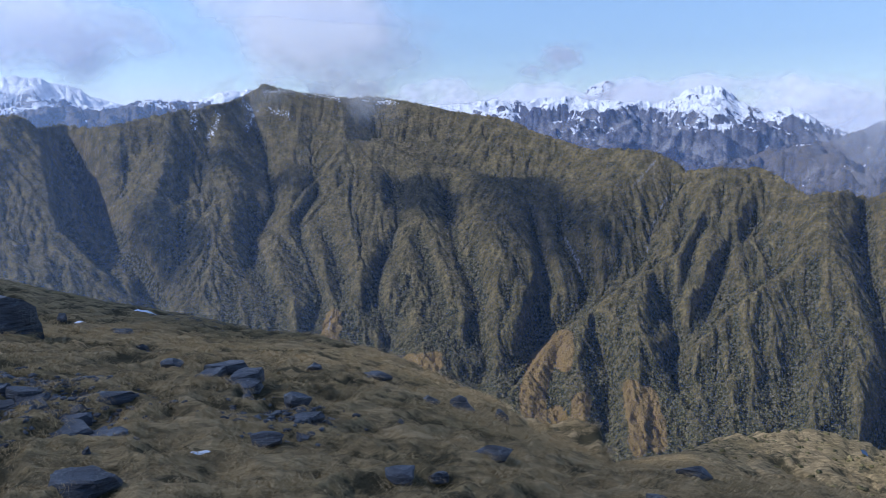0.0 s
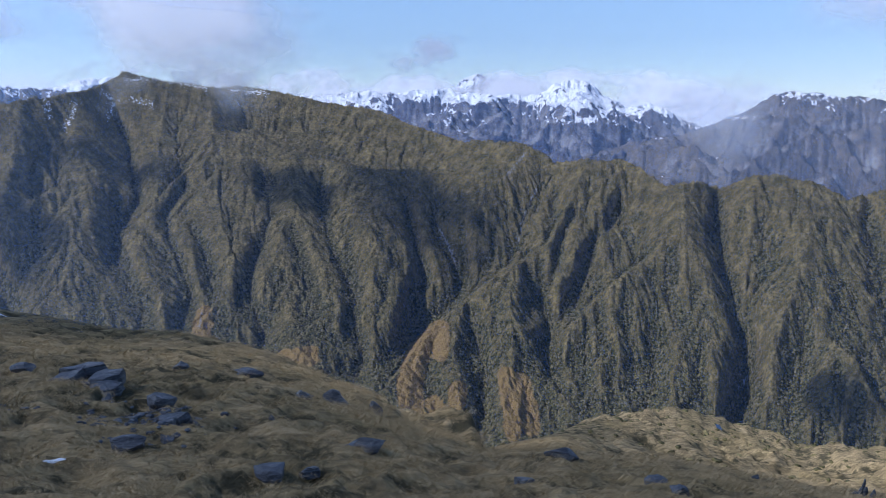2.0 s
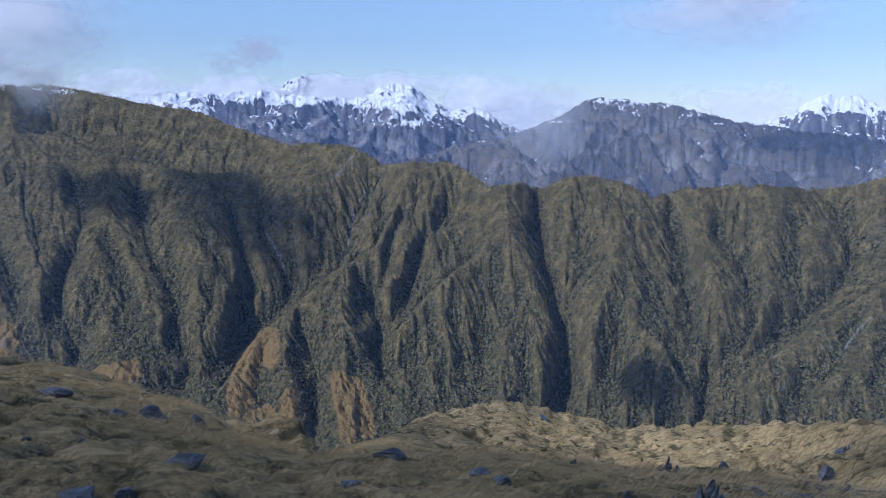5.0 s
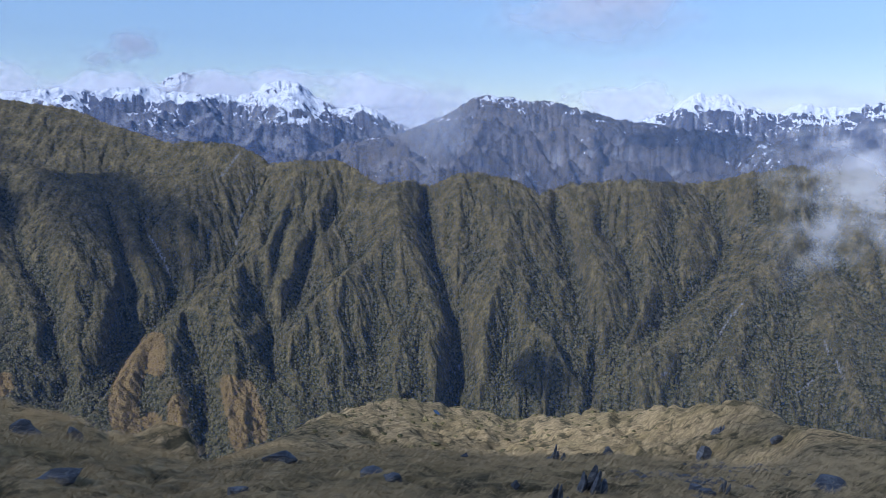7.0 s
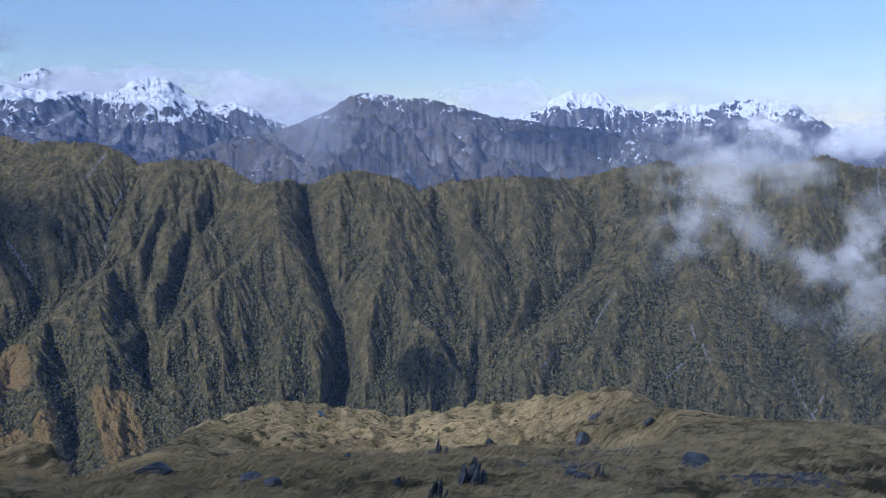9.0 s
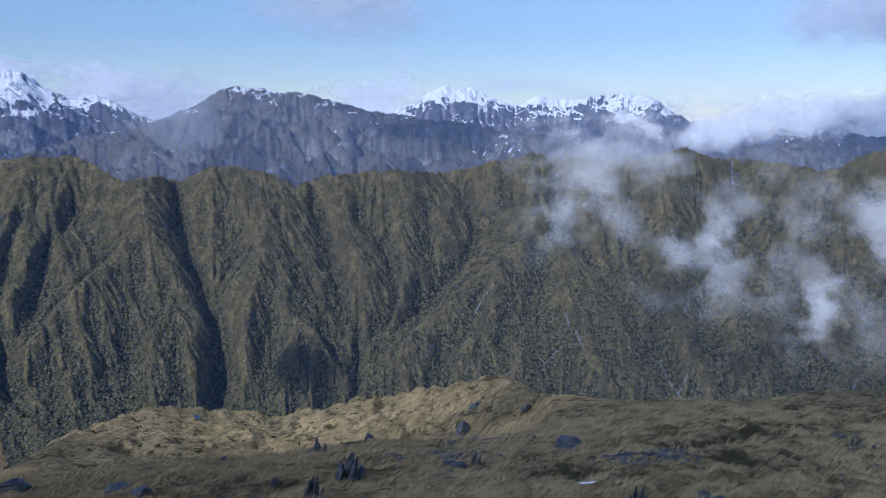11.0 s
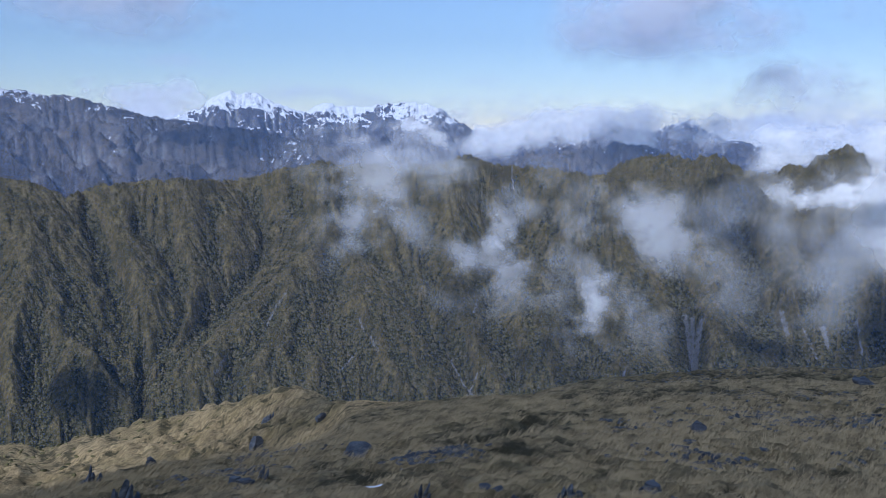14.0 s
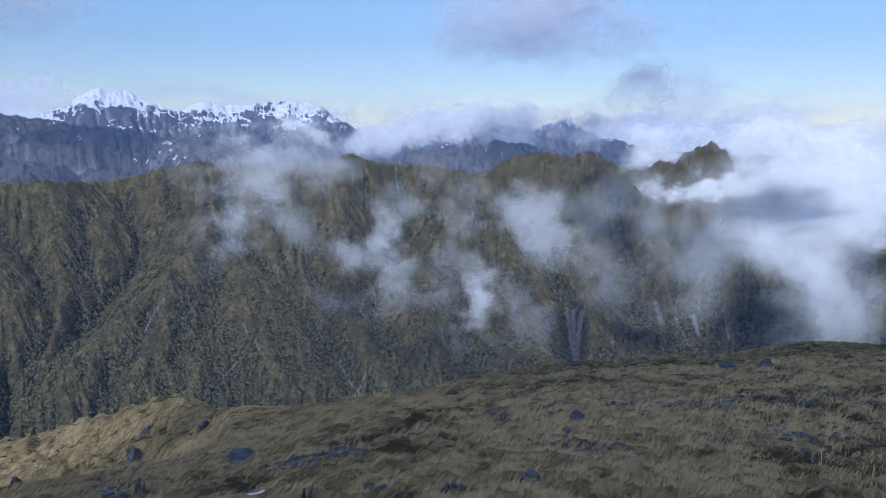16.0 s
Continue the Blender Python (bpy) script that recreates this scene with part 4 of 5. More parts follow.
far_range("alps_right", "distant snow peaks behind low cloud", [(36, -0.5), (39.1, 0.3), (41.1, 0.75), (43.4, 1.4), (44.3, 2.35), (45.2, 2.65), (47.1, 2.35), (48.6, 1.75), (50.1, 1.2), (51.6, 1.95), (52.7, 1.55), (54.4, 1.7), (56.8, 2.05), (58.5, 1.85), (59.5, 1.4), (62, 0), (66, -0.6), (70, 0.3), (71, 0.75), (72, 0.2), (74, 0.3), (76, 0.7), (78, -0.4), (82, -1.5), (110, -2.5)], 4600, -300, 700, ALPS_RIGHT, 57)
far_range("ridge_right", "dark blue ridge rising out of the cloud", [(58, -4), (62.8, -2.6), (64.4, -1.85), (67, -1.4), (70.2, -1), (72.9, -0.75), (73.9, -1.1), (76, -2.2), (82, -4)], 3500, -320, 500, BLUE, 61)
far_range("crag_ridge", "brown craggy ridge standing out of the cloud", [(66, -4), (69.8, -3), (71.4, -2.3), (73.3, -1.8), (75, -1.6), (76, -2.1), (77.2, -1.7), (79.4, -1.9), (80.9, -2.4), (83.2, -2.3), (84.6, -1.4), (85.6, -0.85), (86.6, -1.5), (88, -2.7), (92, -3.6), (104, -5)], 2520, -330, 320, MOUNTAIN, 63, jag=16)

# the hillside under the camera
HILL = Sheet(-62, 122, 701, np.concatenate([np.geomspace(0.004, 6.9, 30), np.geomspace(7.05, 62, 350), np.geomspace(63, 420, 60)]))
rims, lies = [], []


def rim(*pts):
    """Edge where the hillside rolls over and drops out of sight."""
    rims.extend(pts)


def lie(*pts):
    lies.extend(pts)


rim((-25.5, 40.7, -4.6), (-22.2, 40.7, -5.5), (-19.2, 40.3, -6.1), (-15.8, 38.8, -6.4), (-11.8, 37.2, -6.6), (-8.2, 34.9, -6.6), (-5.1, 32.7, -6.4), (-2.1, 30.9, -6.8), (0.3, 28.8, -7.3), (1.2, 26.6, -7.0), (2.0, 24.4, -6.8), (2.8, 22.1, -6.8), (3.5, 20.8, -6.7), (4.1, 19.6, -6.5))
rim((8.3, 39.1, -14.5), (15.4, 51.6, -18.8), (25.2, 64.9, -22.7), (37.5, 77.2, -26.5), (44.5, 81.3, -30.1), (47.2, 77.1, -29.8), (46.0, 70.6, -28.9), (47.0, 65.7, -27.4), (51.0, 61.6, -26.0), (54.1, 58.3, -25.1), (54.0, 56.5, -23.9), (53.3, 50.0, -21.2), (50.4, 44.1, -19.5), (47.5, 36.7, -18.2))
rim((43.5, 33.6, -16.5), (35.1, 23.0, -12.5), (33.0, 18.8, -11.1), (32.8, 14.8, -10.0))
rim((31.7, 17.0, -10.3), (34.5, 14.9, -10.5), (37.9, 13.6, -10.7), (41.5, 10.1, -10.9), (43.8, 6.0, -10.6), (45.7, 1.9, -10.4), (46.0, -2.0, -9.5), (45.9, -3.5, -9.3), (46.1, -5.3, -9.2), (47.2, -8.7, -8.7))
lie((-8.0, 12.7, -2.4), (-5.7, 13.9, -2.7), (-3.0, 14.7, -3.1), (-0.9, 15.0, -3.6), (1.2, 14.9, -4.1), (2.9, 14.7, -4.7))
lie((5.1, 16.2, -5.3), (8.0, 17.2, -6.1), (10.9, 16.8, -6.6), (13.2, 15.0, -6.4), (15.2, 13.0, -6.2), (16.7, 10.9, -6.0), (17.3, 7.8, -5.1))
lie((17.3, 10.0, -5.8), (19.8, 6.3, -5.7), (21.4, 2.2, -5.5), (21.8, -2.6, -4.6), (21.6, -4.1, -4.3))


def around(pts):
    """Distance and height of a line round the camera, heading by heading."""
    p = np.array(sorted(pts, key=lambda q: math.atan2(q[0], q[1])), float)
    a = np.degrees(np.arctan2(p[:, 0], p[:, 1]))
    return np.interp(HILL.az, a, np.hypot(p[:, 0], p[:, 1])), np.interp(HILL.az, a, p[:, 2])


(lie_r, lie_z), (rim_r, rim_z) = around(lies), around(rims)
z = np.zeros((len(HILL.az), len(HILL.r)))
gap = np.clip(np.minimum((HILL.az - 17) / 6, (54 - HILL.az) / 6), 0, 1)    # where a dip parts the near turf from the knoll
for k in range(len(HILL.az)):
    R, h, g = rim_r[k], rim_z[k], gap[k]
    t = (lie_z[k] - EYE) / lie_r[k]
    rs = [0, 0.5, 1.5, 3, 5.5, 8, lie_r[k], 1.6 * lie_r[k], max(2.4 * lie_r[k], 0.5 * R) if g else 0.5 * (1.6 * lie_r[k] + R), 0.9 * R, R, 1.2 * R, 2 * R, 420]
    zs = [0, -0.03, -0.1, -0.6, -1.6, -2.45, lie_z[k], 0, 0, EYE + (h - EYE) * 0.905, h, h - 0.14 * R, h - 0.9 * R, -330 - 0.1 * R]
    for q, dip in ((7, 0.05), (8, 0.008)):
        line = np.interp(rs[q], [lie_r[k], R], [lie_z[k], h])
        zs[q] = line * (1 - g) + (EYE + rs[q] * (t - dip)) * g
    order = np.argsort(rs)
    z[k] = np.interp(HILL.r, np.array(rs)[order], np.array(zs)[order])
z = soften(z, 6)
x, y = HILL.grid()
far = np.clip(HILL.r / 14, 0.5, 4)[None, :]
z += 0.16 * far * fractal(x / 4.2 / far, y / 4.2 / far, 3, 0.5, 71)
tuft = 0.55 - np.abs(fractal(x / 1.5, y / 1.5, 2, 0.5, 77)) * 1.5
z += 0.34 * tuft + 0.12 * (0.5 - np.abs(fractal(x / 0.45, y / 0.45, 2, 0.5, 79))) + 0.03 * fractal(x / 0.16, y / 0.13, 2, 0.5, 80)
thin = fractal(x / 5.0, y / 5.0, 3, 0.55, 83)
knoll = gap[:, None] * np.clip((HILL.r - 36) / 10, 0, 1)[None, :]
z += knoll * (0.9 * ridged(x / 11, y / 11, 4, 0.6, 87) + 0.35 * ridged(x / 2.6, y / 2.6, 3, 0.6, 88))
HILL_Z, HILL_THIN = z, thin
tagged(sheet_mesh("hillside", x, y, z, TURF, (np.clip(tuft + 0.10 * knoll, 0, 1), np.clip(0.5 + thin + 0.15 * knoll, 0, 1), 0 * z)), "hillside of dry golden tussock grass, moss and painted dark hollows", "hillside", kind="structure")

ground = bmesh.new()
bmesh.ops.create_circle(ground, cap_ends=True, radius=4900, segments=96, matrix=Matrix.Translation((0, 0, -520)))
me = bpy.data.meshes.new("ground")
ground.to_mesh(me)
me.materials.append(VALLEY)
tagged(new("ground", me), "dark bush-covered valley ground reaching the horizon", "ground", kind="structure")


behind = Sheet(122, 298, 61, np.geomspace(0.004, 420, 66))
xb, yb = behind.grid()
zb = 0.0 + 0.30 * behind.r[None, :] * np.sin(np.pi * np.linspace(0, 1, 61))[:, None] - 0.002 * behind.r[None, :] ** 2 + 0.3 * fractal(xb / 6, yb / 6, 3, 0.5, 91)
for edge, col in ((0, -1), (-1, 0)):
    w = np.clip(1 - np.linspace(0, 1, 61) * 5, 0, 1)[:: 1 if edge == 0 else -1][:, None]
    zb = zb * (1 - w) + np.interp(behind.r, HILL.r, HILL_Z[col])[None, :] * w
tagged(sheet_mesh("hillside_behind", xb, yb, zb, TURF, (0.5 + 0 * zb, 0.5 + 0 * zb, 0 * zb)), "tussock hillside rising behind the viewpoint", "hillside", kind="structure")


def on_hill(x, y):
    """Height of the hillside at a place."""
    a, r = np.degrees(np.arctan2(x, y)), np.hypot(x, y)
    i, j = np.interp(a, HILL.az, np.arange(len(HILL.az))), np.interp(r, HILL.r, np.arange(len(HILL.r)))
    i0, j0 = np.minimum(i.astype(int), len(HILL.az) - 2), np.minimum(j.astype(int), len(HILL.r) - 2)
    u, v = i - i0, j - j0
    h = HILL_Z
    return (h[i0, j0] * (1 - u) + h[i0 + 1, j0] * u) * (1 - v) + (h[i0, j0 + 1] * (1 - u) + h[i0 + 1, j0 + 1] * u) * v


# ---- clouds ----
def cloud(az, el, r, wide, high, mat=CLOUD, layers=3, deep=0.35, lean=1.3, label="white drifting cloud hanging in front of the mountains"):
    """A soft cloud of a few bulging vapour sheets; wide and high in degrees as seen from the hillside."""
    w, h = r * math.tan(radians(wide / 2)), r * math.tan(radians(high / 2))
    bm = bmesh.new()
    na, nb = 18, 12
    for k in range(layers):
        rows = []
        for i in range(na + 1):
            u = -1 + 2 * i / na
            rows.append([])
            for j in range(nb + 1):
                v = -1 + 2 * j / nb
                y = (k - (layers - 1) / 2) * 0.5 - 0.5 * (1 - 0.5 * (u * u + v * v)) + 0.12 * noise.noise((u * 2.1 + k * 7 + az, v * 2.1, el)) + v * lean * h / (deep * w)
                rows[-1].append(bm.verts.new((u, y, v)))
        for i in range(na):
            for j in range(nb):
                bm.faces.new((rows[i][j], rows[i + 1][j], rows[i + 1][j + 1], rows[i][j + 1]))
    bmesh.ops.delete(bm, geom=[f for f in bm.faces if math.hypot(f.calc_center_median().x, f.calc_center_median().z) > 1.0], context="FACES")
    for f in bm.faces:
        f.smooth = True
    me = bpy.data.meshes.new("cloud")
    bm.to_mesh(me)
    bm.free()
    drift = me.attributes.new("drift", "FLOAT_VECTOR", "POINT")
    for at, v in zip(drift.data, me.vertices):
        at.vector = (0.75 * v.co.x * w / h, 0.35 * (v.co.y - v.co.z * lean * h / (deep * w)), v.co.z)
    me.materials.append(mat)
    ob = new("cloud", me)
    ob.matrix_world = pose(*(toward(az, el) * r), 0, 0, -az) @ Matrix.Diagonal((w, deep * w, h, 1))
    return tagged(ob, label, "cloud", group="clouds")


cloud(91.5, -3.2, 1950, 19.0, 10.0, BANK, 3, label="thick white cloud swallowing the ridge")
cloud(85.4, -3.7, 2150, 11.0, 3.6, BANK, 2, label="bright white cloud bank behind the crest")
cloud(84.0, -5.4, 1500, 9.0, 7.5, WISP, 2, label="grey cloud filling the side valley")
cloud(96.0, -6.5, 1330, 9.0, 5.0, CLOUD, 2, label="white cloud puff drifting below the crest")
cloud(-7.9, 2.95, 2200, 13.7, 7.8, WISP, 3, label="grey cloud wisp draped over the mountain summit")
cloud(-10.2, 8.28, 3000, 23.4, 14.8, CUMULUS, 2, label="large grey-white cloud above the summit")
cloud(-24.8, 6.24, 3800, 19.9, 10.9, CUMULUS, 3, label="white cumulus cloud above the far range")
cloud(-8.4, 2.96, 2900, 18.8, 5.9, CLOUD, 2, label="white cloud behind the summit ridge")
cloud(7.7, 5.17, 3500, 8.0, 3.9, GREY, 1, label="small grey cloud in the blue sky")
cloud(26.7, 0.91, 3050, 12.3, 9.4, WISP, 2, label="grey cloud on the shoulder of the blue range")
cloud(27.0, 0.85, 2950, 9.9, 8.8, WISP, 1, label="grey cloud on the shoulder of the blue range")
cloud(60.0, -2.11, 1500, 18.6, 6.3, WISP, 2, label="grey cloud wisp trailing along the crest")
cloud(92.6, -2.38, 2300, 16.4, 9.1, CLOUD, 3, label="thick white cloud rolling over the ridge")
cloud(54.2, -4.1, 1276, 12.5, 11.0, CLOUD, 2, label="white cloud puff hanging on the crest")
cloud(63.8, -7.6, 1214, 14.0, 9.5, CLOUD, 2, label="white cloud puff drifting below the crest")
cloud(73.2, -7.3, 1250, 17.0, 12.0, CLOUD, 2, label="white cloud drifting across the dark face")
cloud(70.3, -11.2, 1170, 7.6, 7.0, CLOUD, 2, label="small white cloud puff low on the face")
cloud(83.4, -7.6, 1302, 17.0, 12.0, WISP, 3, label="grey cloud filling the side valley")
cloud(93.3, -4.83, 1373, 20.6, 17.3, BANK, 2, label="thick white cloud swallowing the ridge")
cloud(92.2, -7.72, 1276, 9.4, 6.5, CLOUD, 2, label="white cloud puff drifting below the crest")
cloud(88.0, -0.9, 2700, 27.0, 6.0, BANK, 2, label="bright white cloud bank behind the crest")
cloud(58.5, -0.10, 2700, 22.5, 4.9, CLOUD, 2, label="white cloud bank in front of the far snow")
cloud(69.0, 0.03, 3900, 26.9, 5.4, BANK, 3, label="bright white cloud bank behind the crest")
cloud(57.6, -2.00, 1450, 9.0, 4.5, WISP, 2, label="grey cloud wisp over the crest")
cloud(76.2, 7.62, 3300, 30.3, 10.7, GREY, 2, label="large grey cloud in the blue sky")
cloud(82.6, 2.94, 3200, 13.0, 5.5, GREY, 1, label="grey-mauve cloud in the blue sky")
cloud(38.7, 8.66, 3400, 19.6, 8.6, GREY, 1, label="thin grey cloud in the blue sky")
cloud(39.9, 9.14, 3400, 25.8, 9.8, GREY, 1, label="thin grey cloud in the blue sky")
cloud(23.2, 2.45, 4750, 11.9, 4.6, HORIZON, 1, deep=0.03, label="white cloud bank behind the far peaks")
cloud(40.2, 2.29, 4700, 13.5, 4.2, HORIZON, 1, deep=0.03, label="white cloud bank behind the far peaks")
cloud(8.6, 2.96, 4700, 43.0, 4.0, HORIZON, 2, deep=0.03, label="white cloud bank behind the far peaks")
cloud(22.6, 2.53, 4720, 12.7, 4.6, HORIZON, 1, deep=0.03, label="white cloud bank behind the far peaks")
cloud(26.2, 0.03, 3000, 8.6, 7.6, WISP, 1, label="grey cloud on the shoulder of the blue range")

# unseen cloud sheets added upsun to shade parts of the range and the knoll
# the third and fourth stand in for shade of the terrain itself
for x, y, z, wide, high, mat in ((230, 1850, -165, 317, 162, SHADE), (-60, 1990, -110, 162, 108, SHADE), (-470, 2100, -110, 115, 176, SHADE), (-735, 1790, -110, 202, 142, SHADE), (760, 1080, -378, 92, 78, SHADE), (1790, 330, -170, 148, 148, SHADE), (1490, 205, -372, 122, 61, SHADE), (1575, 10, -335, 135, 74, SHADE), (5, 56, -20, 34, 11, LID), (15, 78, -25, 32, 10, LID), (-30, 42, -8, 34, 28, LID), (43, 34, -18, 7, 9, LID), (11, 46, -17, 9, 8, LID)):
    top = cloud(0, 0, 100, 10, 10, mat, 1, label="unseen cloud sheet added to shade the range and knoll")
    top.matrix_world = Matrix.Translation(Vector((x, y, z)) + toward(SUN_AZ, SUN_EL) * 1500) @ toward(SUN_AZ, SUN_EL).to_track_quat("-Y", "Z").to_matrix().to_4x4() @ Matrix.Diagonal((wide, 20, high, 1))
    top["kind"] = "structure"

# one more unseen sheet, added to keep the sun off the near hillside
lid = cloud(0, 0, 100, 10, 10, LID, 1, label="unseen cloud sheet added to shade the near hillside")
lid.matrix_world = Matrix.Translation(Vector((14, -54, 0)) + toward(SUN_AZ, SUN_EL) * 760) @ toward(SUN_AZ, SUN_EL).to_track_quat("-Y", "Z").to_matrix().to_4x4() @ Matrix.Diagonal((83, 20, 66, 1))
lid["kind"] = "structure"


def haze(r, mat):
    """A curved tinted sheet, added in place of real air, along the foot of a range."""
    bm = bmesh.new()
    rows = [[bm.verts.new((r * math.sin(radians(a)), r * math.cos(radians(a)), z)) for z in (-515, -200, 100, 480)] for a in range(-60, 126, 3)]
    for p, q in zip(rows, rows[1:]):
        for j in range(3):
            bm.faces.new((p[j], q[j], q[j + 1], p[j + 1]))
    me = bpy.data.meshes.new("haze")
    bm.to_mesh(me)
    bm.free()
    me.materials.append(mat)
    return tagged(new("haze", me), "see-through blue sheet standing in for haze between the ranges", "haze", kind="structure")


# blue sheets added to lift and tint the dark parts of the ranges
haze(830, make_haze_sheet("near_haze_sheet", 0.10, 420))
haze(2750, make_haze_sheet("far_haze_sheet", 0.27, 520))


# ---- rocks, snow and water on the hillside ----
counter = [0]


def part(name, bm, mat, parent=None, label=""):
    me = bpy.data.meshes.new(name)
    bm.to_mesh(me)
    bm.free()
    me.materials.append(mat)
    ob = new(name, me)
    if parent:
        ob.parent = parent
    return tagged(ob, label)


def hewn(w, d, h, seed, cuts=13, rough=0.08, shave=0.66, tries=3):
    """A broken stone: a ball cut by random flat faces, w by d by h, its base at zero."""
    rng = random.Random(seed)
    bm = bmesh.new()
    bmesh.ops.create_icosphere(bm, subdivisions=tries, radius=1.0)
    planes = []
    for k in range(cuts):
        n = Vector((rng.gauss(0, 1), rng.gauss(0, 1), rng.gauss(0, 0.8))).normalized()
        planes.append((n, rng.uniform(shave - 0.14, shave + 0.12)))
    for v in bm.verts:
        p = v.co.copy()
        for n, far in planes:
            over = p.dot(n) - far
            if over > 0:
                p -= n * over
        q = p * 2.3 + Vector((seed * 3.1, seed * 1.7, 0))
        p *= 1 + rough * 2 * noise.noise(q) + rough * noise.noise(q * 3.1) + rough * 0.7 * noise.noise(q * 7.3)
        p.z += 0.05 * math.sin(9 * p.z + 3 * noise.noise(q * 0.6))
        v.co = (p.x * w * 0.62, p.y * d * 0.62, (p.z + 0.45) * h * 0.75)
    return bm


def seat(x, y, w):
    """Base height that sinks a stone of that width into the slope."""
    a = np.linspace(0, 2 * np.pi, 9)
    return float(on_hill(x + 0.35 * w * np.cos(a), y + 0.35 * w * np.sin(a)).min())


def facing(x, y):
    return -math.degrees(math.atan2(x, y))


def boulder(x, y, w, h, label="rounded dark blue-grey boulder among tussock grass"):
    counter[0] += 1
    ob = part("boulder", hewn(w, w * 0.8, h, counter[0], cuts=15, rough=0.06, shave=0.60), SCHIST)
    ob.matrix_world = pose(x, y, seat(x, y, w) - 0.14 * h, 0, random.uniform(-8, 8), facing(x, y) + random.uniform(-25, 25))
    return tagged(ob, label, "rock", group="boulders on the hillside")


def block(x, y, w, h):
    counter[0] += 1
    ob = part("boulder", hewn(w, w * 0.55, h * 1.1, counter[0], cuts=16, rough=0.05, shave=0.58), SCHIST)
    ob.matrix_world = pose(x, y, seat(x, y, w) - 0.18 * h, 0, 4, facing(x, y))
    return tagged(ob, "long flat-topped dark boulder lying in grass", "rock", group="boulders on the hillside")


def flat(x, y, w, h):
    counter[0] += 1
    ob = part("rock_slab", hewn(w, max(h * 2.4, 0.5 * w), 0.13 + 0.1 * w, counter[0], cuts=8, rough=0.05), SCHIST)
    ob.matrix_world = pose(x, y, seat(x, y, w) + 0.04, 0, 0, facing(x, y))
    return tagged(ob, "flat wet grey rock slab flush with the turf", "rock", group="rock slabs in the turf")


def plate(w, d, h, seed):
    """One bed of a schist ledge: a broken many-sided plate with uneven faces and chipped rims."""
    rng = random.Random(seed)
    bm = bmesh.new()
    sides = rng.randint(7, 10)
    reach = [rng.uniform(0.52, 1.08) for k in range(sides)]
    rings = []
    for level, grow in ((0.0, 1.0), (0.35, 1.03), (0.72, 0.99), (1.0, 0.90)):
        ring = []
        for k in range(sides):
            a = 2 * math.pi * (k + 0.3 * math.sin(seed + k * 2.4)) / sides
            g = reach[k] * (grow + rng.uniform(-0.05, 0.05))
            ring.append(bm.verts.new((0.5 * w * g * math.cos(a), 0.5 * d * g * math.sin(a), h * (level + rng.uniform(-0.07, 0.07)))))
        rings.append(ring)
    for low, high in zip(rings, rings[1:]):
        for k in range(sides):
            bm.faces.new((low[k], low[(k + 1) % sides], high[(k + 1) % sides], high[k]))
    crown = bm.verts.new((rng.uniform(-0.1, 0.1) * w, rng.uniform(-0.1, 0.1) * d, h * rng.uniform(0.95, 1.12)))
    for k in range(sides):
        bm.faces.new((rings[-1][k], rings[-1][(k + 1) % sides], crown))
    bm.faces.new(rings[0][::-1])
    return bm


def slabs(x, y, w, h):
    """A layered outcrop: broken beds stepping up the slope, half sunk in the turf."""
    counter[0] += 1
    rng = random.Random(counter[0] * 7)
    crop = new("rock_outcrop")
    crop.matrix_world = pose(x, y, seat(x, y, w) - 0.26 * h, 0, rng.uniform(-4, 4), facing(x, y))
    n = 8
    for k in range(n):
        t = k / (n - 1)
        s = part("slab", plate(w * rng.uniform(0.35, 0.85), w * rng.uniform(0.22, 0.5), h * rng.uniform(0.30, 0.52), counter[0] * 10 + k), SCHIST, crop)
        s.matrix_parent_inverse = Matrix()
        s.matrix_basis = pose(rng.uniform(-0.38, 0.38) * w, (t - 0.35) * 0.95 * w, h * 0.42 * t - 0.05, rng.uniform(-4, 14), rng.uniform(-9, 9), rng.uniform(-40, 40))
    return tagged(crop, "layered dark schist outcrop breaking through the grass", "rock outcrop", group="rock outcrops")


def spikes(x, y, w, h):
    """Upright blades of schist side by side."""
    counter[0] += 1
    rng = random.Random(counter[0] * 11)
    crop = new("rock_outcrop")
    crop.matrix_world = pose(x, y, seat(x, y, w), 0, 0, facing(x, y) + rng.uniform(-15, 15))
    for k in range(6):
        t = (k + 0.5) / 6 - 0.5
        s = part("blade", hewn(w * 0.24, w * 0.5, h * rng.uniform(0.7, 1.15) * (1.1 - abs(t)), counter[0] * 10 + k, cuts=9, rough=0.05, tries=2), SCHIST, crop)
        s.matrix_parent_inverse = Matrix()
        s.matrix_basis = pose(t * w * 0.95, rng.uniform(-0.15, 0.15) * w, -0.06 * h, rng.uniform(-12, 12), 14 + rng.uniform(-10, 10), rng.uniform(-15, 15))
    return tagged(crop, "upright jagged blades of dark schist", "rock outcrop", group="rock outcrops")


